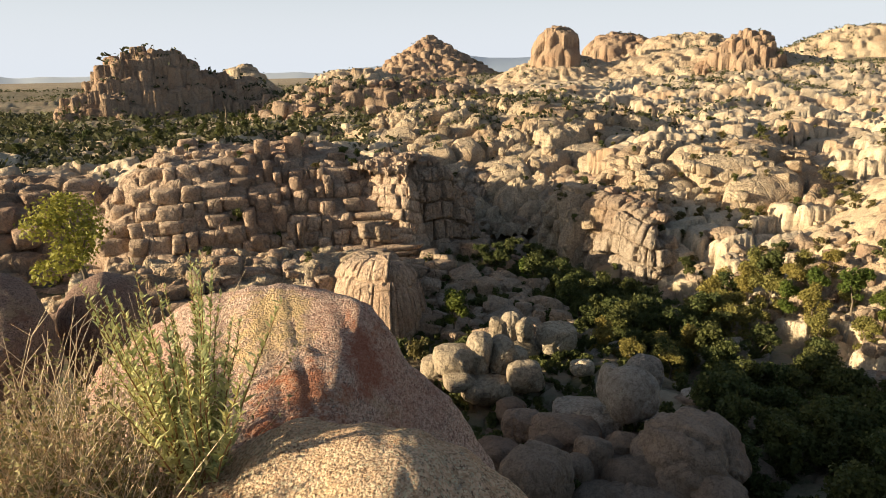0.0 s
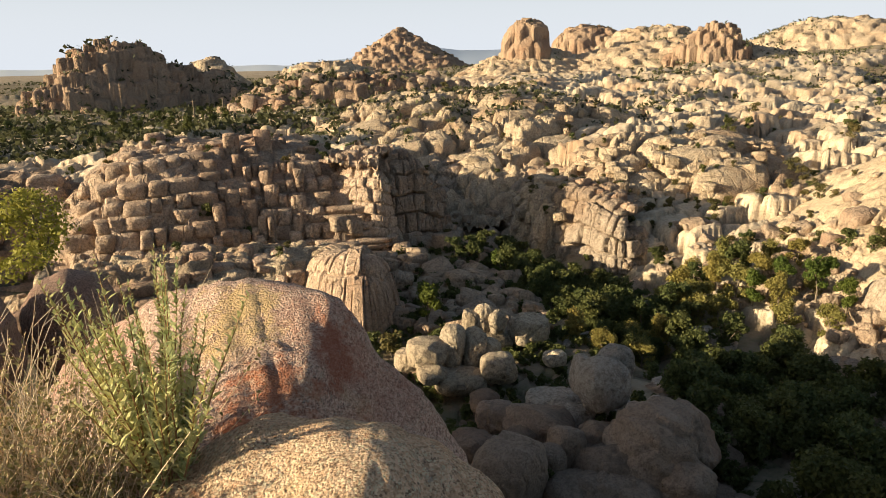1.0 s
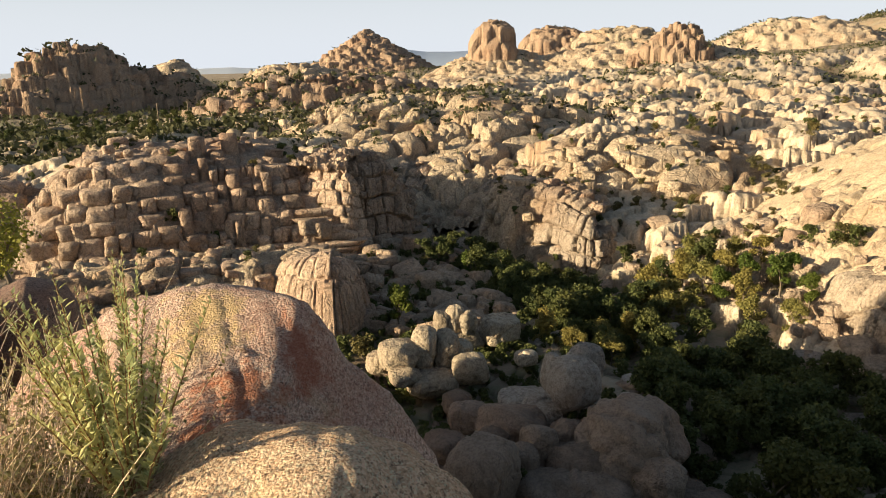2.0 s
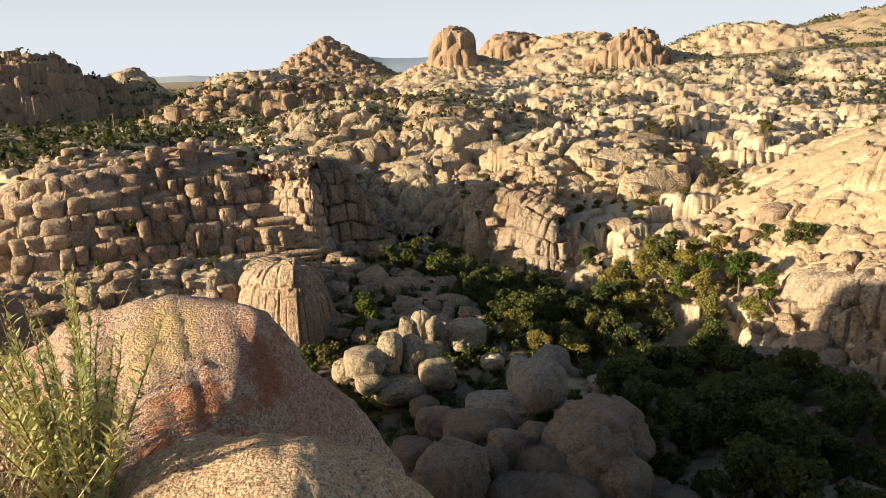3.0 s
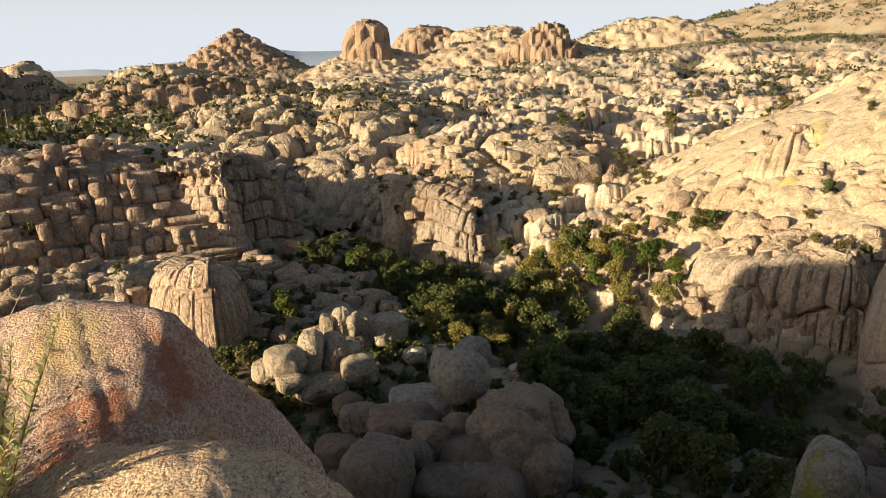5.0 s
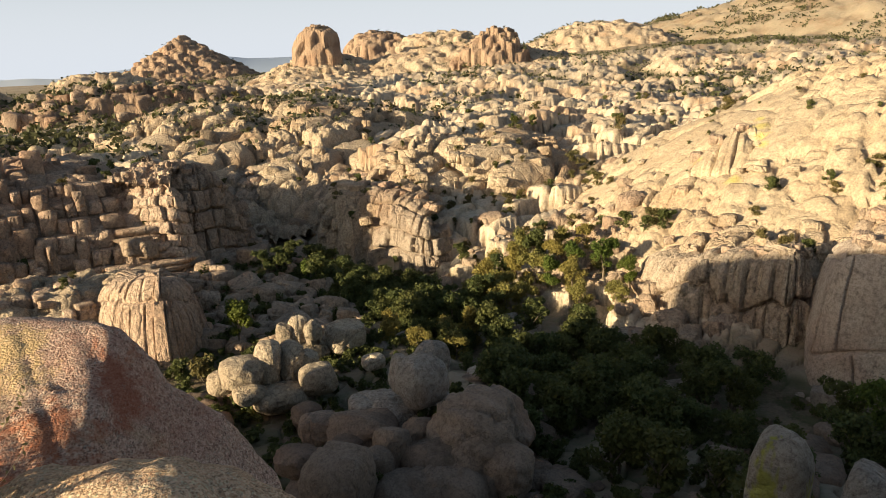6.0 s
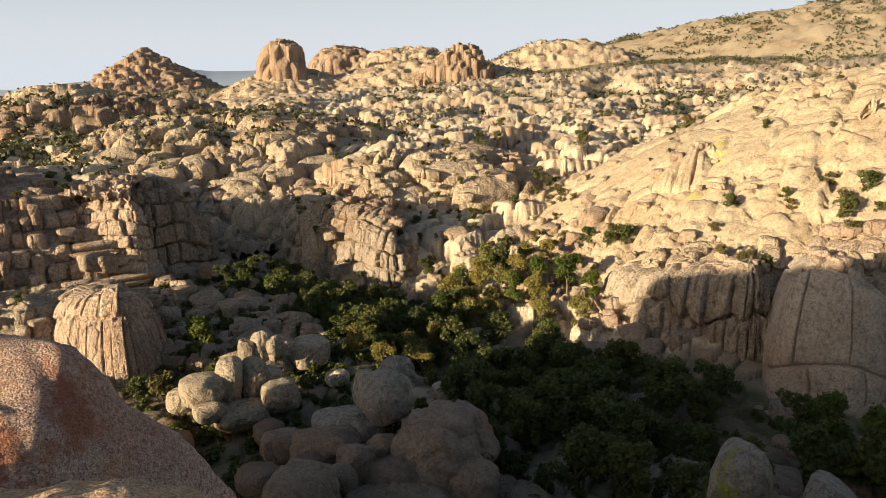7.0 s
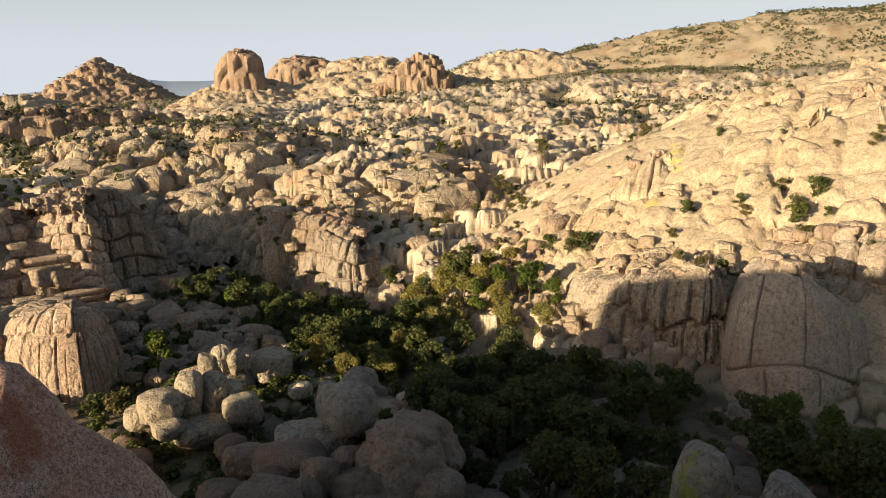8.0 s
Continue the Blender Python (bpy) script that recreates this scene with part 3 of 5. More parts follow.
# ---- steep faces ----
rock_face("rock_cliff", [(7.2, 124), (8.3, 116), (12.4, 107), (15.6, 101), (17.4, 101.5), (19.6, 109)], -33, [-19.8, -19.6, -19.3, -22.0, -23.0, -25.0], ROCK_GREYISH, "tall shaded granite cliff with level and upright cracks", 2.2, 3.0, 0.85, 7.0, 81, dip=-0.12)
rock_face("rock_ridge", [(-8.2, 105), (-6.4, 101.8), (-4.4, 100.0), (-2.8, 98.8), (-1.8, 100), (-1.3, 107)], -28, [-14.6, -13.6, -12.8, -12.8, -13.4, -14.8], ROCK_WARM, "end of the ridge, split into thin level slabs", 3.6, 1.5, 0.5, 9.0, 88, 0.13, 5.0, 0.10, dip=0.05, worn=0.35)
rock_face("rock_buttress", [(-6.5, 104), (-4.6, 102.5), (-2.4, 104), (0.2, 105), (1.8, 108), (2.6, 116)], -29, [-13.0, -13.2, -13.0, -13.4, -16.0, -19.0], ROCK_WARM, "shaded buttress of rounded granite columns", 2.0, 3.0, 1.0, 7.0, 82)
rock_face("rock_wall", [(-1.0, 142), (2.5, 137), (5.0, 138), (7.4, 133), (9.5, 126)], -33, [-20.5, -22.0, -23.0, -21.4, -20.0], ROCK_GREYISH, "shaded broken granite wall at the canyon's head", 2.4, 2.6, 1.25, 9.0, 83, 0.2, 3.0, 0.5)
rock_face("granite_block", [(-10.0, 81), (-9.6, 76.4), (-8.4, 73.4), (-4.4, 70.8), (-2.8, 72.0), (-1.8, 75.5), (-1.4, 80)], -29.5, [-21.0, -20.6, -19.8, -19.3, -19.8, -20.6, -21.4], ROCK_WARM, "sunlit fluted granite block with a rounded top", 1.4, 8.0, 0.26, 4.0, 84, 0.10, 4.5, 0.15)
rock_face("rock_wall", [(32.8, 90), (34.6, 82), (36.5, 79), (41.5, 75.5), (45.2, 73.5), (46.0, 76)], -35, [-24.4, -22.9, -21.4, -20.4, -19.2, -19.4], ROCK_LICHEN, "tall shaded granite wall of narrow columns with lichen streaks", 1.25, 9.0, 0.7, 4.5, 85, 0.12, 7.0, 0.05)
rock_face("rock_wall", [(44.6, 78), (45.1, 70.5), (46.2, 68.8), (50.0, 68.4), (53.2, 70.0), (55.4, 75), (56.4, 84)], -35, [-18.2, -17.8, -17.4, -17.4, -18.0, -21.0, -25.0], ROCK_SLAB, "huge smooth granite wall stained brown in the shade", 6.5, 7.5, 0.30, 6.0, 86, 0.11, 6.0, 0.12, worn=0.10)
rock_face("rock_wall", [(45.5, 86), (49.6, 83.0), (54.0, 81.5), (58.0, 81), (62.0, 81), (66.0, 84)], -35, [-18.8, -17.6, -17.0, -16.8, -17.2, -19.0], ROCK_LICHEN, "stacked granite columns beside the smooth wall", 2.3, 4.6, 1.1, 7.0, 87, 0.16, 3.2, 0.22, worn=0.55)
rock_face("granite_bulge", [(33.0, 101.5), (36.2, 99.2), (39.5, 98.0), (43.0, 98.2), (46.5, 100)], -20.5, [-18.5, -13.4, -10.6, -11.4, -15.5], ROCK_PALE, "sunlit bulge of ribbed granite on the dome", 2.6, 5.5, 0.75, 8.0, 89, 0.2, 2.4, 1.05, dip=0.2, worn=0.4)
rock_face("granite_bulge", [(44.5, 112), (47.0, 105), (51.0, 102), (55.0, 101.5), (60.0, 104)], -14.0, [-9.0, -4.6, -3.2, -3.0, -5.0], ROCK_PALE, "sunlit ribbed shoulder of the granite dome", 3.4, 7.0, 1.1, 10.0, 90, 0.22, 2.4, 1.25, dip=-0.1, worn=0.4)

# ---- far hills ----
HILLS = [
    ("rocky_hill", Form(-21.4, 345, 46, 24, 8.5, -24, 1.7, turn=40, tilt=(0.04, 0), seed=51), ROCK_RED, 4.2, 0.5, 6.0, 0.85, "dark craggy granite hill with scrub on top"),
    ("rocky_hill", Form(-16.0, 352, 34, 18, -2.0, -24, 1.8, tilt=(-0.10, 0), seed=52), ROCK_RED, 4.2, 0.5, 5.0, 0.85, "low craggy spur of the dark hill"),
    ("rocky_hill", Form(-15.2, 430, 24, 22, 2.5, -20, 2.0, seed=53), ROCK_BODY, 6.0, 0.9, 3.0, 0.6, "small rounded rusty granite hill"),
    ("rocky_hill", Form(-12.3, 335, 14, 14, -10.5, -24, 3, seed=55), ROCK_RED, 4.0, 0.7, 3.0, 0.7, "low shaded granite knoll beside the hill"),
    ("rocky_hill", Form(-6.5, 560, 46, 30, -1.5, -18, 2.4, seed=57), ROCK_BODY, 7.0, 1.2, 5.0, 0.7, "long low granite hill with scrub"),
    ("rocky_peak", Form(-0.9, 950, 88, 90, 42, -14, 0.9, rough=0.12, seed=59), ROCK_RED, 9.0, 1.5, 6.0, 0.7, "pointed granite peak dotted with scrub"),
    ("rocky_dome", Form(8.7, 620, 23, 22, 29, -6, 4.5, rough=0.1, seed=61), ROCK_RED, 6.0, 0.6, 5.0, 0.6, "blunt sheer granite dome on the skyline"),
    ("rocky_slope", Form(9.5, 630, 62, 50, 9, -12, 1.4, seed=63), ROCK_BODY, 7.0, 1.2, 3.5, 0.6, "bouldery skirt of the granite dome"),
    ("rocky_mesa", Form(13.6, 700, 38, 40, 26.0, -12, 3.4, tilt=(-0.08, 0), seed=65), ROCK_RED, 8.0, 1.1, 5.0, 0.6, "flat-topped granite ridge on the skyline"),
    ("rocky_mesa", Form(17.6, 690, 66, 40, 23.5, -12, 3.4, tilt=(0.04, 0), seed=66), ROCK_BODY, 8.0, 1.1, 5.0, 0.6, "low granite ridge with scrub on the skyline"),
    ("rocky_crag", Form(21.6, 600, 36, 20, 21.0, -8, 2.0, tilt=(0.36, 0), seed=67), ROCK_RED, 5.0, 0.55, 4.5, 0.8, "jagged granite crag on the skyline"),
    ("rocky_slope", Form(20, 640, 120, 60, 13, -12, 1.8, seed=68), ROCK_BODY, 8.0, 1.6, 4.0, 0.6, "bouldery slope below the skyline crags"),
    ("rocky_ridge", Form(30, 760, 95, 60, 30, -8, 2.0, seed=69), ROCK_BODY, 9.0, 1.6, 4.0, 0.5, "long bouldery ridge with scrub on the skyline"),
    ("scrub_hill", Form(53.5, 950, 500, 300, 66, -20, 2.2, rough=0.06, seed=75), SCRUB_LAND, 34.0, 4.0, 2.0, 0.0, "broad smooth hill covered with dry scrub"),
]
for hill_name, form, mat, size, spacing, jitter, squeeze, text in HILLS:
    outcrop(hill_name, form, mat, size, spacing, jitter, text, "hill", squeeze, 1.2, lumps=(40.0, 0.06, 0.5) if hill_name == "scrub_hill" else None)

# ---- stones ----


def part(name, mesh, material, parent, label=""):
    ob = new(name, mesh)
    if material and not len(mesh.materials):
        mesh.materials.append(material)
    ob.parent = parent
    return tagged(ob, label) if label else ob


def soup(name, verts, faces, material=None):
    me = bpy.data.meshes.new(name)
    me.from_pydata([tuple(map(float, v)) for v in verts], [], faces)
    me.update()
    if material:
        me.materials.append(material)
    return me


def ball_mesh(name, subdiv):
    bm = bmesh.new()
    bmesh.ops.create_icosphere(bm, subdivisions=subdiv, radius=1.0)
    me = bpy.data.meshes.new(name)
    bm.to_mesh(me)
    bm.free()
    me.polygons.foreach_set("use_smooth", np.full(len(me.polygons), True))
    return me


def noise3(p, size, seed):
    """Cheap smooth noise on points in space."""
    return (value_noise(p[:, 0] + 3.7 * p[:, 2], p[:, 1] - 2.1 * p[:, 2], size, seed, 3) + value_noise(p[:, 2] + 1.9 * p[:, 0], p[:, 1] + 2.7 * p[:, 0], size, seed + 7, 3)) * 0.5


def boulder_mesh(name, seed, subdiv=2, boxy=3.0, cuts=5, lump=0.10, size=(1, 1, 1), planes=(), soft=0.06, fine=0.0, cracks=0):
    """A weathered boulder: a rounded block, cut by worn faces and split by cracks, with lumps. Half sizes in size; planes: (normal, place) in metres."""
    me = ball_mesh(name, subdiv)
    n = len(me.vertices)
    co = np.empty(n * 3, dtype=np.float32)
    me.vertices.foreach_get("co", co)
    p = co.reshape(-1, 3).astype(float)
    p = p / (np.abs(p) ** boxy).sum(1, keepdims=True) ** (1 / boxy)
    rng = random.Random(seed)
    for _ in range(cuts):
        m = np.array([rng.gauss(0, 1), rng.gauss(0, 1), rng.gauss(0, 0.7)])
        m /= np.linalg.norm(m)
        far = p @ m
        lim = far.max() * rng.uniform(0.72, 0.9)
        over = np.maximum(far - lim, 0)
        p = p - np.outer(over * 0.85, m)
    s = np.array(size)
    p = p * s
    for m, q in planes:
        m = np.array(m) / np.linalg.norm(m)
        h = (p - np.array(q)) @ m
        k = soft * max(size)
        over = 0.5 * (h + np.sqrt(h * h + k * k))
        p = p - np.outer(over * 0.94, m)
    out = p / s
    out = out / np.linalg.norm(out, axis=1, keepdims=True)
    p = p + out * (lump * min(size) * noise3(p / max(size), 0.55, seed))[:, None]
    for _ in range(cracks):
        m = np.array([rng.gauss(0, 1), rng.gauss(0, 0.5), rng.gauss(0, 0.8)])
        m /= np.linalg.norm(m)
        away = (p / max(size)) @ m - rng.uniform(-0.35, 0.35) + 0.10 * noise3(p / max(size), 0.5, seed + 60)
        p = p - out * (0.10 * min(size) * np.exp(-(away / 0.030) ** 2) + rng.uniform(0, 0.06) * min(size) * (away > 0))[:, None]
    if fine:
        p = p + out * (fine * noise3(p, 0.16, seed + 3) + 0.45 * fine * noise3(p, 0.05, seed + 5))[:, None]
    me.vertices.foreach_set("co", p.astype(np.float32).ravel())
    me.update()
    return me


def block_mesh(name, seed, worn=0.38, cuts=2, lump=0.12, n=5):
    """A joint block: a box with worn round edges, a face or two split off, and lumps; half sizes of 1."""
    bm = bmesh.new()
    bmesh.ops.create_cube(bm, size=2.0)
    bmesh.ops.subdivide_edges(bm, edges=bm.edges[:], cuts=n - 2, use_grid_fill=True)
    me = bpy.data.meshes.new(name)
    bm.to_mesh(me)
    bm.free()
    co = np.empty(len(me.vertices) * 3, dtype=np.float32)
    me.vertices.foreach_get("co", co)
    p = co.reshape(-1, 3).astype(float)
    core = np.clip(p, -(1 - worn), 1 - worn)
    away = p - core
    p = core + worn * away / np.maximum(np.linalg.norm(away, axis=1, keepdims=True), 1e-6)
    rng = random.Random(seed)
    p[:, 0] += rng.uniform(-0.18, 0.18) * p[:, 2]
    p[:, 1] += rng.uniform(-0.12, 0.12) * p[:, 2]
    p[:, 0] *= 1 + rng.uniform(-0.16, 0.10) * p[:, 2]
    for _ in range(cuts):
        m = np.array([rng.gauss(0, 1), rng.gauss(0, 1), rng.gauss(0.3, 0.6)])
        m /= np.linalg.norm(m)
        far = p @ m
        p = p - np.outer(np.maximum(far - far.max() * rng.uniform(0.68, 0.85), 0) * 0.9, m)
    out = p / np.linalg.norm(p, axis=1, keepdims=True)
    p = p + out * (lump * noise3(p, 0.9, seed))[:, None]
    me.vertices.foreach_set("co", p.astype(np.float32).ravel())
    me.polygons.foreach_set("use_smooth", np.full(len(me.polygons), True))
    me.update()
    return me


STONES = [block_mesh("stone", 100 + i, 0.22 + 0.07 * (i % 4), i % 3, 0.14, 6) for i in range(14)]
for me in STONES:
    me.materials.append(ROCK)
STONES_WARM = [me.copy() for me in STONES]
STONES_GREY = [me.copy() for me in STONES[:6]]
STONES_BROWN = [me.copy() for me in STONES[6:12]]
for me in STONES_BROWN:
    me.materials.clear()
    me.materials.append(ROCK_HEAP)
for me in STONES_GREY:
    me.materials.clear()
    me.materials.append(ROCK_GREY)
for me in STONES_WARM:
    me.materials.clear()
    me.materials.append(ROCK_WARM)


def stone(parent, x, y, z, sx, sy, sz, turn, rng, kinds=STONES, lean=6):
    ob = new("stone", rng.choice(kinds))
    ob.matrix_basis = pose(x, y, z, rng.uniform(-lean, lean), rng.uniform(-lean, lean), turn) @ Matrix.Diagonal((sx, sy, sz, 1))
    ob.parent = parent
    return ob


def top_of(form, x, y):
    return float(form.height(np.array([x]), np.array([y]))[0])


def land_at(x, y):
    return float(bare_land(np.array([x]), np.array([y]))[0])


def stack(parent, form, low, high, lift, width, rng, skip=0.05, kinds=STONES, ends=0.95, slabs_from=1e9, columns=(0, 0)):
    """Courses of fitted joint blocks up the front of a form; thin slabs past slabs_from, tall columns between two places along it."""
    v = np.linspace(-form.b * 1.25, form.b * 0.4, 160)
    fx, fy = form_front(form)
    level = low
    while level < high:
        h = lift * rng.uniform(0.8, 1.3)
        u = -form.a * ends
        while u < form.a * ends:
            thin, tall = u > slabs_from, columns[0] < u < columns[1]
            w = width * rng.uniform(0.55, 1.5) * (2.1 if thin else 0.62 if tall else 1.0)
            x, y = form.world(np.full(v.shape, u + w / 2), v)
            z = form.height(x, y)
            wave = 0.03 * u + 0.45 * math.sin(u * 0.16 + 1)
            hit = np.nonzero(z > level + wave + h * 0.45)[0]
            if len(hit) and rng.random() > skip:
                k = hit[0]
                deep = rng.uniform(0.9, 1.25) * max(w * (0.28 if thin else 0.5), h * 0.7)
                push = rng.uniform(-0.15, 0.1 if thin else 0.45) * deep
                if z[k] > land_at(x[k], y[k]):
                    for m in range(2 if thin else 1):
                        hh = h * (0.5 if thin else rng.choice((1.0, 1.0, 1.7)) if tall else 1.0)
                        stone(parent, x[k] + fx * (0.45 * deep - push), y[k] + fy * (0.45 * deep - push), level + wave + hh * (m + 0.5),
                              w * 0.515, deep, hh * 0.525, math.degrees(form.ang) + rng.uniform(-4, 4), rng, kinds, 2)
            u += w
        level += h


def form_front(form):
    """The level direction into the form from its front."""
    return -math.sin(form.ang), math.cos(form.ang)


def strew(parent, form, count, small, large, rng, tall=1.0, kinds=STONES, sink=0.25, edge=0.97, front=False, lean=10):
    """Stones lying or standing on a form."""
    made = 0
    for _ in range(count * 12):
        if made == count:
            break
        u, v = rng.uniform(-1, 1) * form.a * edge, rng.uniform(-1, 0.15 if front else 1) * form.b * edge
        x, y = form.world(u, v)
        z = top_of(form, x, y)
        if z < land_at(x, y) + 0.2:
            continue
        r = small + (large - small) * rng.random() ** 2.2
        stone(parent, x, y, z + r * tall * (1 - 2 * sink) * 0.6 + 0.25, r * rng.uniform(0.8, 1.25), r * rng.uniform(0.8, 1.25), r * tall * rng.uniform(0.7, 1.15),
              math.degrees(form.ang) + rng.choice((0, 90)) + rng.uniform(-15, 15), rng, kinds, lean)
        made += 1


def caps(face, count, rng, kinds):
    """Loose blocks left along the crest of a rock face."""
    ob, px, py, top, in_by, nx, ny, width = face
    for _ in range(count):
        k = rng.randrange(len(px) // 10, len(px) * 9 // 10)
        back = rng.uniform(0.0, 3.0)
        r = rng.uniform(0.3, 0.75) * min(max(width, 1.2), 2.4) * 0.6
        stone(ob, px[k] - nx[k] * (in_by[k] + back), py[k] - ny[k] * (in_by[k] + back), top[k] + 0.25 * r, r * rng.uniform(0.8, 1.5), r * rng.uniform(0.8, 1.3), r * rng.uniform(0.6, 1.0), rng.uniform(0, 360), rng, kinds, 8)


rng = random.Random(7)
for face, count in zip(FACES, (14, 10, 12, 14, 3, 16, 12, 14, 6, 6)):
    caps(face, count, rng, STONES_WARM)
stack(ridge, FORMS["left_ridge"], -26, -12.8, 2.0, 2.6, rng, 0.03, STONES_WARM, slabs_from=12.0, columns=(-3.0, 9.0))
strew(ridge_end, FORMS["ridge_end"], 26, 0.6, 1.4, rng, 1.2, STONES_WARM)
strew(ridge, FORMS["left_ridge"], 40, 0.6, 1.5, rng, 0.9, STONES_WARM, lean=5)
stack(bench, FORMS["bench"], -27, -22.5, 1.6, 2.0, rng, 0.1, STONES_WARM)
strew(bench, FORMS["bench"], 50, 0.35, 1.1, rng, 0.8, STONES_WARM)
strew(dome, FORMS["right_dome"], 60, 0.5, 1.6, rng, 0.6, sink=0.42, edge=0.9, front=True)
strew(band, FORMS["red_band"], 60, 1.0, 3.2, rng, 1.1, STONES_WARM, sink=0.35)
strew(shoulder, FORMS["left_shoulder"], 50, 0.8, 2.2, rng, 0.7, STONES_WARM, sink=0.35)
strew(middle, FORMS["middle"], 70, 0.6, 1.5, rng, 1.2, front=True, lean=5, sink=0.35)
strew(hump, FORMS["right_hump"], 90, 0.4, 1.4, rng, 0.8, front=True, sink=0.35)
strew(cliff, FORMS["cliff"], 16, 0.6, 1.4, rng, 1.0)
strew(wall, FORMS["right_wall"], 40, 0.4, 1.2, rng, 0.9, edge=0.9, front=True, sink=0.3)

# ---- boulders with a place of their own ----


def boulder(bearing, d, z, half, seed, material, label, turn=0.0, boxy=2.6, cuts=4, lump=0.12, subdiv=4, name="boulder", planes=(), fine=0.0, lean=(0, 0), group="", soft=0.06, cracks=0):
    """A boulder whose middle lies at that bearing and distance, z below the eye."""
    me = boulder_mesh(name, seed, subdiv, boxy, cuts, lump, half, planes, soft, fine, cracks)
    me.materials.append(material)
    ob = new(name, me)
    x, y = at(bearing, d)
    ob.matrix_basis = pose(x, y, z, lean[0], lean[1], turn)
    return tagged(ob, label, "boulder", group)


HEAP = "boulders heaped on the slope"
boulder(15.3, 48, -22.2, (1.9, 1.9, 1.95), 301, ROCK_GREY, "large rounded grey boulder balanced on the heap", 20, 2.5, 3, 0.08, 5, name="balanced_boulder", cracks=1)
boulder(13.5, 48.7, -21.9, (0.6, 1.3, 1.5), 303, ROCK_GREY, "thin slice split off the balanced boulder", 12, 2.6, 3, 0.1, lean=(0, 8))
boulder(16.0, 50.4, -22.1, (1.5, 1.3, 2.0), 302, ROCK_GREY, "smooth pale boulder leaning behind the balanced one", 20, 2.4, 3, 0.1, lean=(0, 34))
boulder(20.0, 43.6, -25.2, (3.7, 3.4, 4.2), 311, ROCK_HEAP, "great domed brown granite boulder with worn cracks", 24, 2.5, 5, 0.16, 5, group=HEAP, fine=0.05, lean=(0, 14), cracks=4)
boulder(21.2, 47.2, -24.2, (1.2, 1.9, 2.3), 313, ROCK_GREY, "pale slab leaning on the domed boulder", 10, 2.6, 4, 0.12, 4, group=HEAP, lean=(0, -38), cracks=1)
boulder(14.2, 49.4, -25.2, (3.4, 2.6, 1.3), 323, ROCK_GREY, "flat pale ledge under the balanced boulder", 15, 3.2, 5, 0.16, 5, group=HEAP, fine=0.05, cracks=2)
boulder(11.4, 52.0, -25.9, (2.3, 1.8, 0.9), 329, ROCK_GREY, "flat pale ledge under the balanced boulder", -10, 3.2, 5, 0.16, 4, group=HEAP)
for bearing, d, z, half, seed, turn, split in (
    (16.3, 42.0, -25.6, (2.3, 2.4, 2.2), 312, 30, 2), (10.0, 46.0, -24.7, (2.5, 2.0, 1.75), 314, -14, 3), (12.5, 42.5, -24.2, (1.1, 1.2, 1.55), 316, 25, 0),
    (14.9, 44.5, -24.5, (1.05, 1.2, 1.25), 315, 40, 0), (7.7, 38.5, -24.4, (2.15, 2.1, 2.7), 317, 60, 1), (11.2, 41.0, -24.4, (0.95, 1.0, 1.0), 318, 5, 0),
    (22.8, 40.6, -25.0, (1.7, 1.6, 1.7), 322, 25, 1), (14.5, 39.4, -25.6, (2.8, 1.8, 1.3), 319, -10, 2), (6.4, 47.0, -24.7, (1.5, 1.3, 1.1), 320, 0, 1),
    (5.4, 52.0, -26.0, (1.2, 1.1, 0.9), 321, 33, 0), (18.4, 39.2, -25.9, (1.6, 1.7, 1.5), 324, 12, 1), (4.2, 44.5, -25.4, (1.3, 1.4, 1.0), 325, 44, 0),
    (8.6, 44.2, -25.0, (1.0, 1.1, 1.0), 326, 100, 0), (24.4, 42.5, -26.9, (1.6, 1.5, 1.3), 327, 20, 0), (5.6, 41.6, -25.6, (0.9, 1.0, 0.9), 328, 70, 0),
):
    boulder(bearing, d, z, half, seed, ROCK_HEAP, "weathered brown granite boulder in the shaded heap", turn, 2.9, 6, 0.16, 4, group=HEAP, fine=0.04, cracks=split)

PALE_GROUP = "pale boulders at the canyon edge"
for bearing, d, z, half, seed, turn, split in (
    (0.5, 57.2, -24.0, (1.75, 1.6, 1.25), 331, 8, 1), (1.0, 55.6, -25.2, (1.3, 1.2, 0.75), 334, 20, 1), (2.7, 58.2, -23.9, (1.15, 1.5, 1.9), 332, -12, 1),
    (4.5, 58.7, -24.4, (1.2, 1.5, 1.9), 333, 15, 1), (6.7, 56.6, -25.2, (1.65, 1.4, 1.3), 336, 5, 1), (5.9, 58.8, -24.5, (0.8, 0.9, 1.1), 345, 30, 0),
    (3.3, 56.2, -26.3, (2.2, 1.8, 1.2), 335, 4, 2), (-1.2, 59.5, -25.6, (1.0, 1.1, 1.0), 344, 65, 0),
    (4.3, 66.0, -24.5, (0.9, 0.8, 1.3), 337, 0, 0), (5.35, 66.4, -24.3, (1.0, 0.9, 1.4), 338, 14, 0), (6.4, 66.0, -24.5, (0.9, 0.8, 1.2), 339, 30, 0),
    (5.6, 67.4, -26.6, (2.9, 1.9, 1.5), 340, 6, 3), (9.1, 68.0, -26.0, (2.0, 1.5, 1.6), 342, 20, 2), (11.3, 60.0, -25.6, (1.05, 0.8, 0.7), 343, 15, 0),
):
    boulder(bearing, d, z, half, seed, ROCK_CREAM, "pale rounded granite boulder beside the canyon trees", turn, 3.2, 5, 0.12, 4, group=PALE_GROUP, fine=0.03, cracks=split)

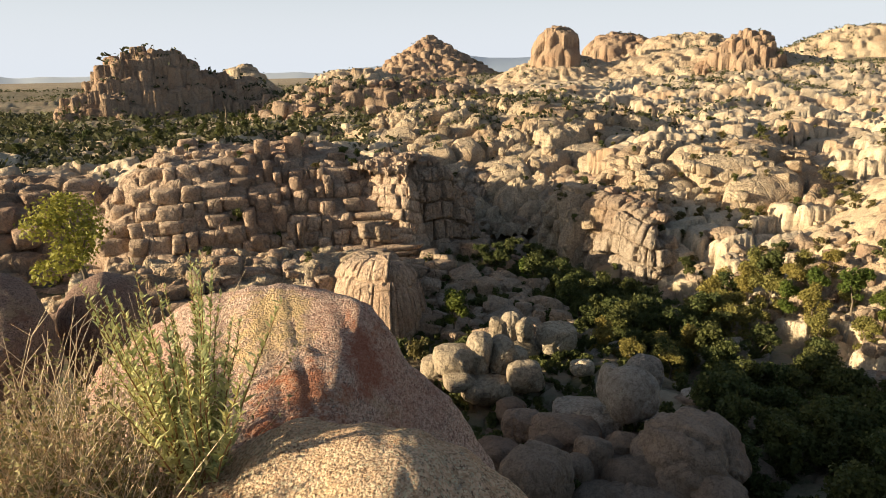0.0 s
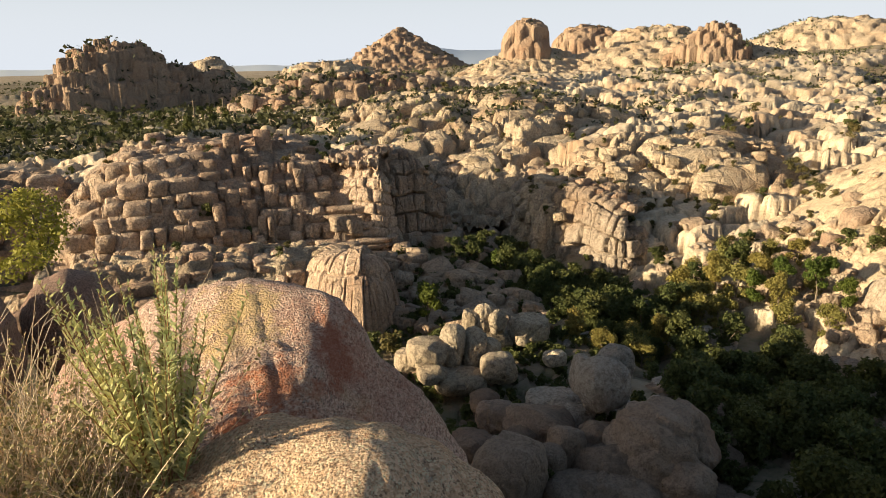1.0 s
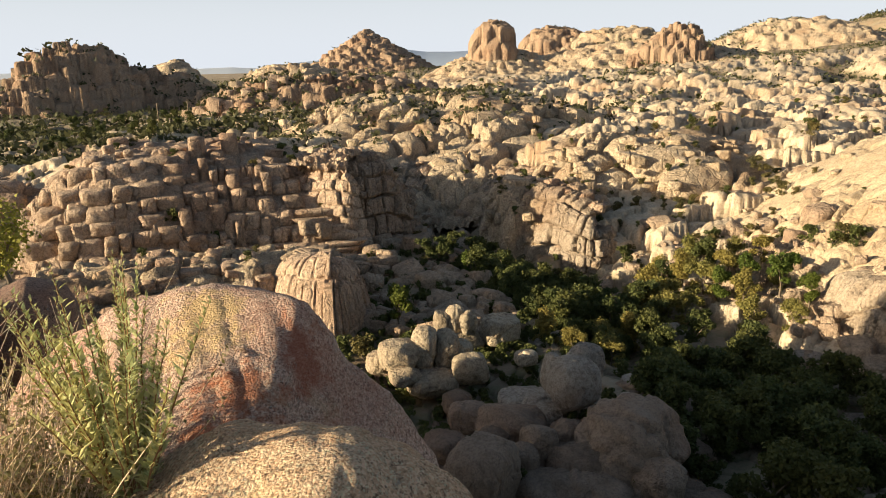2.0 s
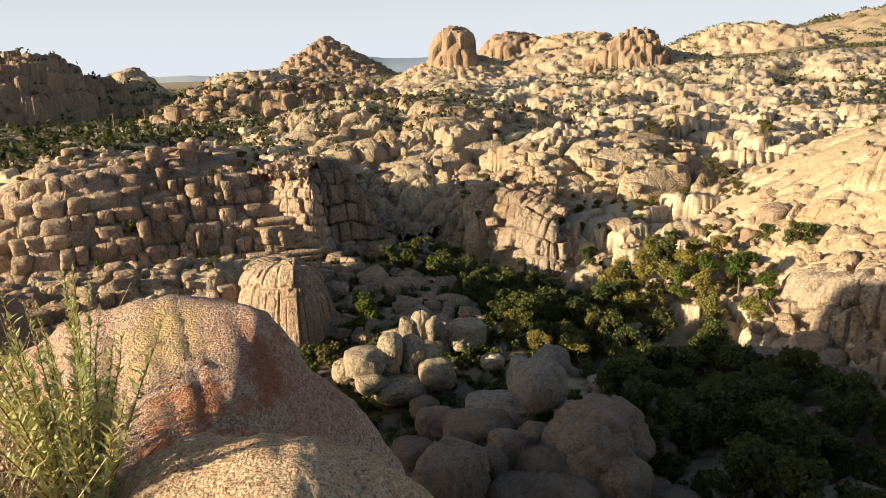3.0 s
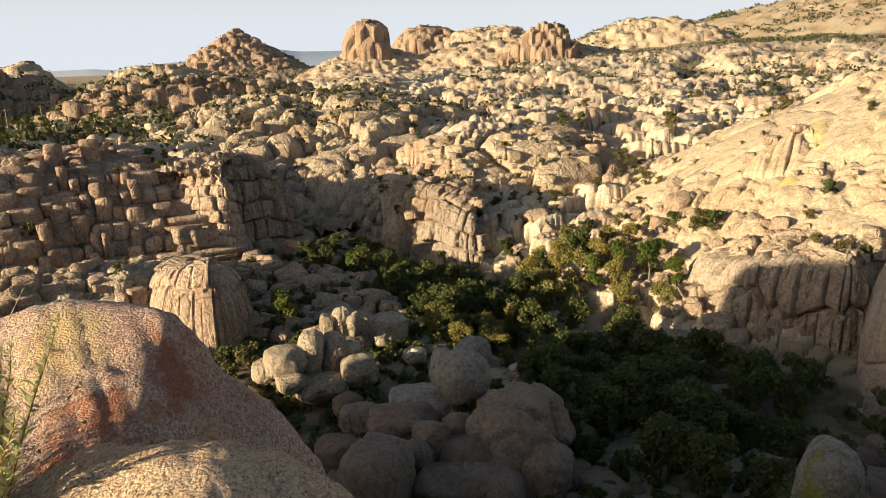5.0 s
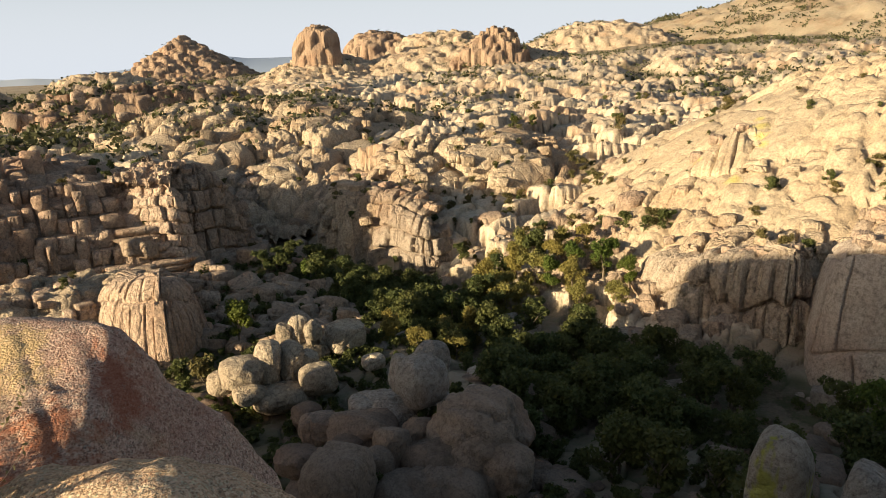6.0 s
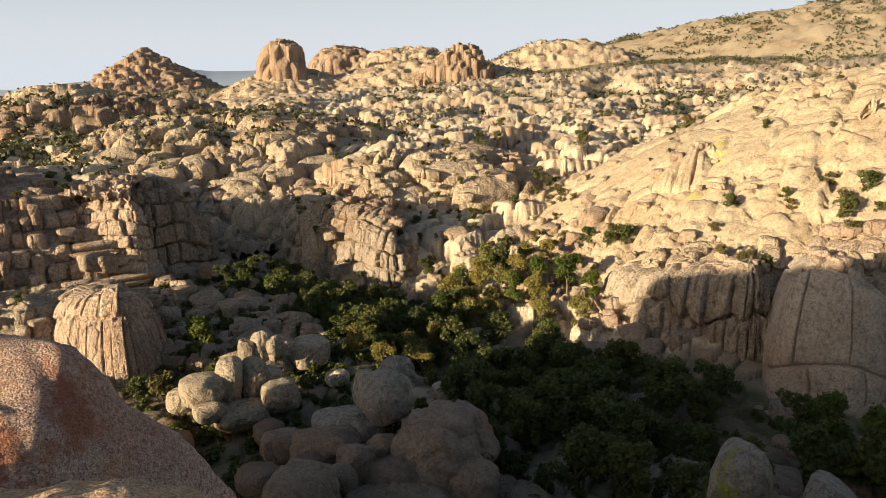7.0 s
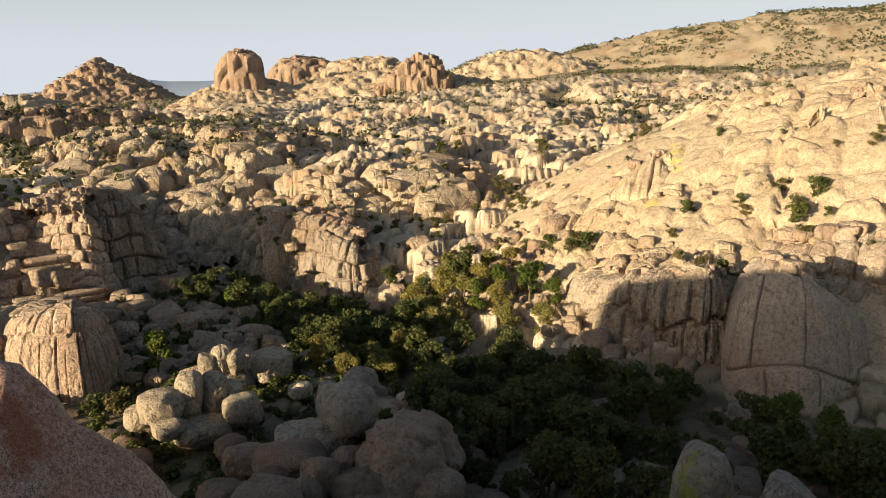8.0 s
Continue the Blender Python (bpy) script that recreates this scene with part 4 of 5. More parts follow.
boulder(-11.4, 121, -11.0, (1.1, 1.1, 1.3), 350, ROCK_PALE, "pale round boulder perched on the ridge", 0, 2.3, 2, 0.06, 3)
boulder(44.6, 34, -21.0, (1.5, 1.35, 4.0), 351, STANDING, "upright grey boulder with yellow lichen", 35, 3.6, 3, 0.08, 4, name="standing_boulder", lean=(4, -9))
boulder(51.0, 33, -19.4, (1.5, 1.3, 2.0), 352, ROCK_GREY, "low pale grey boulder on the slope", 20, 2.6, 4, 0.1, 3)
boulder(27.6, 88, -31.0, (0.55, 0.5, 1.2), 353, ROCK_PALE, "small upright pale stone among the trees", 20, 3.0, 2, 0.05, 3)

# talus and loose stones on the near slope and in the canyon
rng = random.Random(21)
made = 0
while made < 280:
    b, d = rng.uniform(-8, 56), rng.uniform(24, 100)
    x, y = at(b, d)
    if off_line(np.array([x]), np.array([y]), CANYON)[0] > 22 and d > 62:
        continue
    r = 0.25 + 1.1 * rng.random() ** 2.2 * (0.7 if d < 40 else 1)
    ob = new("boulder", rng.choice(STONES_BROWN if d < 62 else STONES_GREY))
    ob.matrix_basis = pose(x, y, land_at(x, y) + r * 0.25, rng.uniform(-20, 20), rng.uniform(-20, 20), rng.uniform(0, 360)) @ Matrix.Diagonal((r * rng.uniform(0.8, 1.4), r * rng.uniform(0.8, 1.3), r * rng.uniform(0.6, 1), 1))
    tagged(ob, "loose weathered granite boulder lying on the slope", "boulder", "loose boulders on the slope")
    made += 1



def talus():
    """Countless tan blocks below the ridge and along the canyon's head."""
    r = random.Random(23)
    points, quads, spots, count = [], [], [], 0
    for low, high, near, far, number in ((-7, 11, 72, 106, 420), (0, 9, 104, 134, 110), (14, 33, 84, 112, 130), (30, 40, 74, 92, 80)):
        spots += [at(r.uniform(low, high), r.uniform(near, far)) for _ in range(number)]
    for (x, y), z in zip(spots, heights(*np.array(spots).T)):
        size = 0.3 + 1.2 * r.random() ** 2.4
        m = np.array(pose(x, y, z + size * 0.25, r.uniform(-20, 20), r.uniform(-20, 20), r.uniform(0, 360)))
        me = r.choice(STONES_WARM)
        co = np.empty(len(me.vertices) * 3)
        me.vertices.foreach_get("co", co)
        points.append(co.reshape(-1, 3) * (size * r.uniform(0.8, 1.4), size * r.uniform(0.8, 1.3), size * r.uniform(0.6, 1.0)) @ m[:3, :3].T + m[:3, 3])
        quads += [tuple(count + k for k in f.vertices) for f in me.polygons]
        count += len(me.vertices)
    me = soup("talus", np.concatenate(points), quads, ROCK_LOOSE)
    me.polygons.foreach_set("use_smooth", np.full(len(me.polygons), True))
    return tagged(new("talus", me), "tan granite blocks fallen below the ridge and cliffs", "talus", kind="stuff")


# ---- the lookout: boulders at arm's length ----
boulder(-15.6, 3.25, -2.05, (1.15, 1.25, 0.98), 401, NEAR_ROCK, "large speckled pink granite boulder with a blunt crest", 0, 2.6, 0, 0.09, 6, "lookout_boulder",
        (((0.72, -0.46, 0.48), (0.27, 0.1, 0.88)), ((0.62, 0.66, 0.38), (0.28, 0.72, 0.74)), ((-0.85, -0.35, 0.45), (-0.66, -0.1, 0.70)), ((-0.42, -0.42, 0.8), (-0.16, 0.5, 0.93)), ((-0.05, -0.45, 0.88), (0.1, 0.55, 0.94)), ((-0.30, -0.80, 0.55), (-0.2, -0.86, 0.78))), 0.020, soft=0.03)
boulder(-10.5, 1.95, -1.66, (0.68, 0.62, 0.54), 402, NEAR_ROCK_TAN, "low rounded tan granite boulder in the sun", -15, 2.4, 0, 0.07, 6, "tan_boulder", (((-0.30, -0.42, 0.85), (0.05, 0.0, 0.48)), ((0.58, -0.28, 0.74), (0.30, 0.0, 0.42))), 0.020)
boulder(-27.0, 2.0, -1.62, (0.36, 0.34, 0.34), 403, NEAR_ROCK_TAN, "small tan granite boulder under the shrub", 30, 2.5, 2, 0.08, 5, "boulder", (), 0.010)
boulder(-34.6, 6.4, -2.1, (0.55, 0.6, 0.58), 404, NEAR_ROCK_BROWN, "dark brown boulder behind the dry grass", 15, 2.6, 3, 0.08, 5, "brown_boulder", (), 0.012)
boulder(-26.4, 7.0, -2.35, (0.36, 0.5, 0.58), 405, NEAR_ROCK_BROWN, "rounded grey-brown boulder behind the grass", 0, 2.5, 3, 0.08, 5, "brown_boulder", (), 0.012)


# ---- plants ----


def tube(bm, points, radii, sides=6):
    """A tapering stem along points."""
    rings = []
    for k, p in enumerate(points):
        q = points[min(k + 1, len(points) - 1)] - points[max(k - 1, 0)]
        q = q.normalized() if q.length else Vector((0, 0, 1))
        a = q.orthogonal().normalized()
        b = q.cross(a)
        rings.append([bm.verts.new(p + radii[k] * (math.cos(2 * math.pi * i / sides) * a + math.sin(2 * math.pi * i / sides) * b)) for i in range(sides)])
    for r0, r1 in zip(rings, rings[1:]):
        for i in range(sides):
            f = bm.faces.new((r0[i], r0[(i + 1) % sides], r1[(i + 1) % sides], r1[i]))
            f.smooth = True


def mesh_of(name, bm, material):
    me = bpy.data.meshes.new(name)
    bm.to_mesh(me)
    bm.free()
    me.materials.append(material)
    return me


def leaf_cloud(name, lobes, count, size, seed, material, hollow=0.55):
    """Leaves in clumps round the lobes of a crown: (middle, half sizes)."""
    r = np.random.RandomState(seed)
    weight = np.array([l[1][0] * l[1][1] + l[1][2] ** 2 for l in lobes])
    pick = r.choice(len(lobes), count, p=weight / weight.sum())
    c, h = np.array([l[0] for l in lobes])[pick], np.array([l[1] for l in lobes])[pick]
    way = r.normal(size=(count, 3))
    way /= np.linalg.norm(way, axis=1, keepdims=True)
    clump = 0.75 + 0.3 * noise3(way * 2 + c, 0.6, seed)
    rad = (hollow + (1 - hollow) * r.rand(count) ** 0.6) * clump * (1 + 0.12 * r.normal(size=count))
    p = c + way * h * rad[:, None]
    n = way * 0.6 + r.normal(size=(count, 3)) * 0.7 + np.array([0, 0, 0.35])
    n /= np.linalg.norm(n, axis=1, keepdims=True)
    a = np.cross(n, r.normal(size=(count, 3)))
    a /= np.linalg.norm(a, axis=1, keepdims=True)
    b = np.cross(n, a)
    s = (size * (0.6 + 0.8 * r.rand(count)))[:, None]
    verts = np.stack([p - a * s, p + a * s * 0.5 + b * s * 0.75, p + a * s * 0.6 - b * s * 0.65], 1).reshape(-1, 3)
    k = np.arange(count) * 3
    return soup(name, verts, np.stack([k, k + 1, k + 2], 1).tolist(), material)


def lobes_of(rng, width, height, low, count):
    out = []
    for _ in range(count):
        a, q = rng.uniform(0, 2 * math.pi), rng.uniform(0.1, 0.62)
        z = rng.uniform(low, height * 0.86)
        s = width * rng.uniform(0.24, 0.42)
        out.append(((math.cos(a) * q * width, math.sin(a) * q * width, z), (s, s, s * rng.uniform(0.6, 0.95))))
    out.append(((0, 0, height * 0.7), (width * 0.5, width * 0.5, height * 0.28)))
    return out


def make_tree(name, width, height, seed, leaf_mat, leaves, leaf_size, label, category, low=0.25):
    """Trunk with limbs and a crown of leaves; width is the crown's half width."""
    rng = random.Random(seed)
    lobes = lobes_of(rng, width, height, height * low, 9)
    root = new(name)
    bm = bmesh.new()
    fork = Vector((0, 0, height * 0.25))
    tube(bm, [Vector((0, 0, -0.5)), fork * 0.5 + Vector((rng.uniform(-.1, .1), rng.uniform(-.1, .1), 0)), fork], [height * 0.028, height * 0.022, height * 0.018])
    part("trunk", mesh_of("trunk", bm, BARK), None, root)
    for c, h in lobes[:4]:
        bm = bmesh.new()
        tip = Vector(c)
        tube(bm, [fork, fork.lerp(tip, 0.5) + Vector((0, 0, 0.08 * height)), tip], [height * 0.014, height * 0.009, height * 0.003], 5)
        part("limb", mesh_of("limb", bm, BARK), None, root)
    part("crown", leaf_cloud("crown", lobes, leaves, leaf_size, seed, leaf_mat), None, root)
    return tagged(root, label, category)


def plant(proto, x, y, z, size, turn):
    return copy_thing(proto, pose(x, y, z, 0, 0, turn) @ Matrix.Diagonal((size, size, size, 1)))


TREES = [make_tree("oak_tree", 2.6, 5.0, 500 + i, LEAF_OAK, 2000, 0.165, "dense dark green oak in the canyon", "tree") for i in range(3)]
SAGES = [make_tree("canyon_willow", 2.4, 4.4, 505 + i, LEAF_WILLOW, 2600, 0.14, "sunlit olive-green willow at the canyon edge", "tree", 0.04) for i in range(2)]
GREENS = [make_tree("cottonwood_tree", 2.6, 6.0, 510 + i, LEAF_GREEN, 2600, 0.15, "leafy bright green tree in the canyon", "tree") for i in range(2)]
OLIVES = [make_tree("olive_bush", 1.5, 2.2, 520 + i, LEAF_OLIVE, 620, 0.135, "rounded olive-green bush among the rocks", "bush", 0.1) for i in range(3)]
DARKS = [make_tree("scrub_oak", 1.4, 2.0, 530 + i, LEAF_OAK, 620, 0.135, "dark green scrub oak bush on the rock", "bush", 0.1) for i in range(3)]



def heights(x, y):
    """Height of the land or bedrock under plan places."""
    z = ground_height(x, y)[0]
    for form, reach, surface in SURFACES:
        u, v = form.local(x, y)
        inside = (np.abs(u) < form.a * reach) & (np.abs(v) < form.b * reach)
        if inside.any():
            z[inside] = np.maximum(z[inside], surface(x[inside], y[inside]))
    return z


def drop(x, y):
    """Height and steepness (1 is level) under a plan place."""
    e = 0.4
    z = heights(np.array([x, x + e, x]), np.array([y, y, y + e]))
    return float(z[0]), 1 / math.sqrt(1 + ((z[1] - z[0]) / e) ** 2 + ((z[2] - z[0]) / e) ** 2)


def seat(kinds, bearing, d, size, rng, group, sink=0.15, top=None):
    x, y = at(bearing, d)
    z = drop(x, y)[0] if top is None else top
    ob = plant(rng.choice(kinds), x, y, z - sink, size, rng.uniform(0, 360))
    ob["group"] = group
    return ob


rng = random.Random(33)
# single trees and thickets, by bearing and distance
for bearing, d, size, kinds in (
    (0.6, 74, 1.0, GREENS), (6.5, 96, 0.9, GREENS), (8.4, 97, 0.8, GREENS), (5.2, 101, 0.9, TREES), (9.5, 92, 0.9, TREES), (3.2, 100, 0.8, TREES),
    (20.5, 86, 1.0, SAGES), (21.8, 87, 1.3, SAGES), (23.5, 92, 1.15, SAGES), (25.2, 96, 1.15, TREES), (27.0, 98, 1.1, SAGES), (22.0, 96, 1.0, TREES), (24.0, 86, 1.0, SAGES), (29.0, 96, 0.8, SAGES), (20.8, 92, 1.2, SAGES), (22.6, 84, 1.1, SAGES), (25.0, 90, 1.2, SAGES), (26.6, 93, 1.1, SAGES), (21.6, 100, 1.1, SAGES), (24.0, 98, 1.2, SAGES), (28.0, 87, 1.0, SAGES), (30.2, 92, 0.9, SAGES), (19.4, 88, 0.9, SAGES), (18.4, 70, 0.8, SAGES), (15.2, 68, 0.75, SAGES), (-1.6, 62, 0.7, SAGES),
    (28.0, 91, 0.9, GREENS), (30.5, 88, 1.0, GREENS), (26.2, 88, 0.85, GREENS), (32.5, 86, 0.8, GREENS), (19.0, 100, 0.7, TREES),
    (13.0, 70, 0.9, SAGES), (17.5, 74, 1.0, SAGES), (19.6, 76, 1.0, SAGES), (28.6, 84, 0.9, SAGES), (31.6, 82, 0.9, SAGES), (-2.6, 67, 1.3, OLIVES), (-0.6, 63, 1.2, OLIVES), (-4.2, 69, 1.2, DARKS),
    (50.5, 60, 1.0, GREENS), (53.5, 58, 1.0, GREENS), (56.0, 55, 0.9, GREENS), (48.5, 62, 0.9, TREES),
):
    seat(kinds, bearing, d, size, rng, "canyon trees")
# the shaded wood on the canyon floor
count = 0
while count < 190:
    b = rng.uniform(7, 58)
    axis = np.interp(b, [6, 13, 24, 38, 55], [104, 84, 71, 63, 60])
    d = axis + rng.uniform(-24 if 19 < b < 46 else -8, 9)
    if (b < 19 and d < 68) or (b > 43 and d > 55) or (d < 52 and rng.random() < 0.5):
        continue
    seat(TREES if rng.random() < 0.8 else DARKS, b, d, rng.uniform(0.7, 1.15), rng, "canyon trees")
    count += 1
count = 0
while count < 80:
    b = rng.uniform(4, 21)
    d = np.interp(b, [4, 6, 13, 24], [112, 104, 86, 73]) + rng.uniform(-13, 8)
    if d > 70:
        seat(TREES if rng.random() < 0.7 else DARKS, b, d, rng.uniform(0.45, 0.8), rng, "canyon trees", 0.4)
        count += 1
# scrub oaks and bushes on the rocks
count = 0
while count < 260:
    b, d = rng.uniform(-31, 55), 75 + 170 * rng.random()
    x, y = at(b, d)
    z, nz = drop(x, y)
    if nz < 0.55 or (off_line(np.array([x]), np.array([y]), CANYON)[0] < 10 and b > 15):
        continue
    seat(DARKS if rng.random() < 0.55 else OLIVES, b, d, rng.uniform(0.5, 1.1) * (0.75 if d > 130 else 0.7), rng, "bushes on the rocks")
    count += 1
for _ in range(70):
    seat(TREES if rng.random() < 0.5 else DARKS, rng.uniform(-32, -11), rng.uniform(178, 280), rng.uniform(0.5, 0.95), rng, "trees on the flat")
for _ in range(60):
    seat(DARKS if rng.random() < 0.5 else OLIVES, rng.uniform(2, 40), rng.uniform(170, 420), rng.uniform(0.7, 1.5), rng, "bushes on the rocks", 0.3)
for _ in range(16):
    seat(DARKS if rng.random() < 0.6 else OLIVES, rng.uniform(38, 56), rng.uniform(96, 150), rng.uniform(0.3, 0.6), rng, "bushes on the rocks", 0.35)
for bearing, d, size in (
    (48.5, 100.2, 1.1), (48.9, 101.0, 0.8), (51.2, 98.8, 1.3), (51.6, 99.4, 0.9), (49.9, 96.8, 1.1), (49.8, 94.2, 1.3), (50.2, 94.8, 1.0), (46.1, 97.2, 0.8), (50.8, 91.5, 1.2), (52.0, 95.8, 0.7),
    (42.4, 96.8, 1.0), (42.7, 98.0, 0.8), (41.4, 93.0, 0.7), (35.0, 96.2, 1.5), (34.4, 96.6, 1.2), (33.7, 96.2, 1.2), (29.9, 121, 1.2), (27.9, 134.8, 1.2), (28.8, 133.8, 1.2), (54.4, 106.5, 0.8),
    (39.1, 132, 1.3), (43.6, 84.5, 1.0), (45.2, 84, 1.0), (41.9, 84.8, 0.9), (31.4, 159, 1.5), (31.6, 150.8, 1.3), (23.5, 183.8, 1.7), (24.8, 190, 1.5), (32.1, 99.5, 1.3), (55.3, 89, 1.2),
):
    seat(DARKS if rng.random() < 0.45 else OLIVES, bearing, d, size, rng, "bushes on the rocks", 0.25)
for _ in range(34):
    seat(DARKS if rng.random() < 0.4 else OLIVES, rng.uniform(12, 24), rng.uniform(98, 126), rng.uniform(0.4, 0.9), rng, "bushes on the rocks", 0.3)
# bushes on the ledges of the ridge and on top of the far left hill
for bearing, d, size in ((-8.0, 112, 1.1), (-16.4, 100, 1.0), (-13.4, 100, 1.1), (-23.6, 101, 1.0), (-26.6, 112, 1.2), (-5.2, 116, 1.3), (-21.0, 118, 0.9), (-11.2, 118, 0.8), (-3.6, 112, 0.9), (-18.6, 93, 0.7)):
    seat(DARKS, bearing, d, size, rng, "bushes on the rocks")
for _ in range(40):
    seat(DARKS if rng.random() < 0.45 else OLIVES, rng.uniform(9, 31), rng.uniform(100, 138), rng.uniform(0.5, 1.05), rng, "bushes on the rocks", 0.3)


def slope_brush():
    """The dark tangle of low brush over the near slope and between the boulders."""
    r = random.Random(47)
    clump = [leaf_cloud("clump", lobes_of(random.Random(580 + i), 1.3, 1.5, 0.2, 6), 240, 0.17, 590 + i, None) for i in range(3)]
    points, spots = [], []
    for low, high, near, far, number in ((-6, 57, 33, 66, 250), (17, 47, 34, 58, 250), (-8, 16, 46, 82, 420), (-3, 15, 58, 104, 330)):
        spots += [at(r.uniform(low, high), r.uniform(near, far)) for _ in range(number)]
    for (x, y), z in zip(spots, heights(*np.array(spots).T)):
        m = np.array(pose(x, y, z - 0.1, 0, 0, r.uniform(0, 360)))
        me = r.choice(clump)
        co = np.empty(len(me.vertices) * 3)
        me.vertices.foreach_get("co", co)
        points.append(co.reshape(-1, 3) * r.uniform(0.35, 0.95) @ m[:3, :3].T + m[:3, 3])
    points = np.concatenate(points)
    k = np.arange(len(points) // 3) * 3
    ob = new("slope_brush", soup("slope_brush", points, np.stack([k, k + 1, k + 2], 1).tolist(), LEAF_OAK))
    return tagged(ob, "dark green brush over the shaded slope", "brush", kind="stuff")


slope_brush()
talus()
for proto in TREES + SAGES + GREENS + OLIVES + DARKS:
    for o in (*proto.children_recursive, proto):
        bpy.data.objects.remove(o)


def far_scrub():
    """Countless small bushes over the plateau and the far hills."""
    r = np.random.RandomState(5)
    verts, faces = [], []
    n = 0
    b, d = np.radians(r.uniform(-34, 58, 40000)), 150 * (6.6 ** (r.rand(40000) ** 0.75))
    px, py = d * np.sin(b), d * np.cos(b)
    hill_b, hill_d = np.radians(r.uniform(24, 59, 14000)), r.uniform(480, 960, 14000)
    px[-14000:], py[-14000:] = hill_d * np.sin(hill_b), hill_d * np.cos(hill_b)
    d[-14000:] = hill_d
    flat_b, flat_d = np.radians(r.uniform(-34, -6, 5000)), r.uniform(165, 420, 5000)
    px[:5000], py[:5000], d[:5000] = flat_d * np.sin(flat_b), flat_d * np.cos(flat_b), flat_d + 250
    keep = (value_noise(px, py, 60, 91, 2) + 0.7 * (0.5 - massif(px, py)) > -0.25 + 0.5 * r.rand(40000)) 
    pz, qz = heights(px, py), heights(px + 0.5, py + 0.5)
    keep = keep & (np.abs(pz - qz) < 0.9)
    keep[:5000] |= r.rand(5000) < 0.5
    keep[-14000:] &= pz[-14000:] > 4
    for x, y, z, d in zip(px[keep], py[keep], pz[keep], d[keep]):
        s = r.uniform(0.5, 1.3) * (0.8 + d / 600)
        for _ in range(8 if d < 400 else 4):
            w = r.normal(size=3) * (0.6, 0.6, 0.35) * s
            c = np.array([x, y, z + 0.45 * s]) + w
            a, q = r.normal(size=3), r.normal(size=3)
            a, q = a / np.linalg.norm(a) * s * 0.55, q / np.linalg.norm(q) * s * 0.4
            verts += [c - a, c + q, c + a, c - q]
            faces.append((n, n + 1, n + 2, n + 3))
            n += 4
    ob = new("far_scrub", soup("far_scrub", verts, faces, LEAF_SCRUB))
    return tagged(ob, "low dark green scrub over the far slopes", "scrub", kind="stuff")


far_scrub()


def lookout_shrub():
    """The green shrub rooted between the boulders: upright leafy stems."""
    rng = random.Random(61)
    bx, by = at(-21.0, 2.34)
    root = new("green_shrub")
    root.matrix_basis = pose(bx, by, -1.41) @ Matrix.Diagonal((1.1, 1.1, 1.1, 1))
    bm = bmesh.new()
    pts = [(0, 0, 0), (0.35, 0.42, 0.05), (0.55, 0.20, 0.07), (1.0, 0, 0), (0.55, -0.20, 0.07), (0.35, -0.42, 0.05)]
    vs = [bm.verts.new((p[0], p[1] * 0.46, p[2] - 0.18 * p[0] * p[0])) for p in pts]
    bm.faces.new((vs[0], vs[2], vs[1])), bm.faces.new((vs[0], vs[4], vs[2])), bm.faces.new((vs[0], vs[5], vs[4]))
    bm.faces.new((vs[1], vs[2], vs[3])), bm.faces.new((vs[2], vs[4], vs[3])), bm.faces.new((vs[4], vs[5], vs[3]))
    leaf = mesh_of("leaf", bm, LEAF_SHRUB_ONE)
    for k in range(36):
        a = rng.uniform(0, 2 * math.pi)
        spread = rng.uniform(0.03, 0.25)
        tall = rng.uniform(0.42, 0.82) * (1.0 - 0.5 * spread)
        foot = Vector((math.cos(a) * 0.035, math.sin(a) * 0.035, 0))
        lean = Vector((math.cos(a) * spread * 1.15 - 0.03, math.sin(a) * spread, 0))
        curve = [foot + lean * (s ** 1.15) + Vector((rng.uniform(-.006, .006), rng.uniform(-.006, .006), tall * s)) for s in (0, 0.17, 0.34, 0.5, 0.67, 0.84, 1.0)]
        bm = bmesh.new()
        tube(bm, curve, [0.0042, 0.0036, 0.003, 0.0026, 0.002, 0.0016, 0.0008], 5)
        stem = part("stem", mesh_of("stem", bm, STEM), None, root)
        small_v, small_f = [], []
        for j in range(96):
            s = 0.10 + 0.90 * (j + rng.random()) / 96
            i = min(int(s * 6), 5)
            p = curve[i].lerp(curve[i + 1], s * 6 - i)
            turn, up = j * 137.5 + rng.uniform(-25, 25), rng.uniform(20, 75) if s < 0.4 else rng.uniform(35, 82)
            size = (0.041 if s < 0.65 else 0.041 - 0.024 * (s - 0.65) / 0.35) * rng.choice((0.5, 0.75, 0.95, 1.3)) * rng.uniform(0.8, 1.2)
            m = Matrix.Translation(p) @ pose(0, 0, 0, 0, 0, turn) @ pose(0, 0, 0, rng.uniform(-25, 25), -up, 0) @ Matrix.Diagonal((size, size, size, 1))
            if j % 9 == 0:
                ob = part("leaf", leaf, None, stem)
                ob.matrix_basis = m
            else:
                base = len(small_v)
                small_v += [m @ v.co for v in leaf.vertices]
                small_f += [tuple(base + q for q in f.vertices) for f in leaf.polygons]
        ob = part("foliage", soup("foliage", small_v, small_f, LEAF_SHRUB), None, stem)
        ob["kind"] = "stuff"
    return tagged(root, "upright light green leafy shrub rooted between boulders", "shrub")


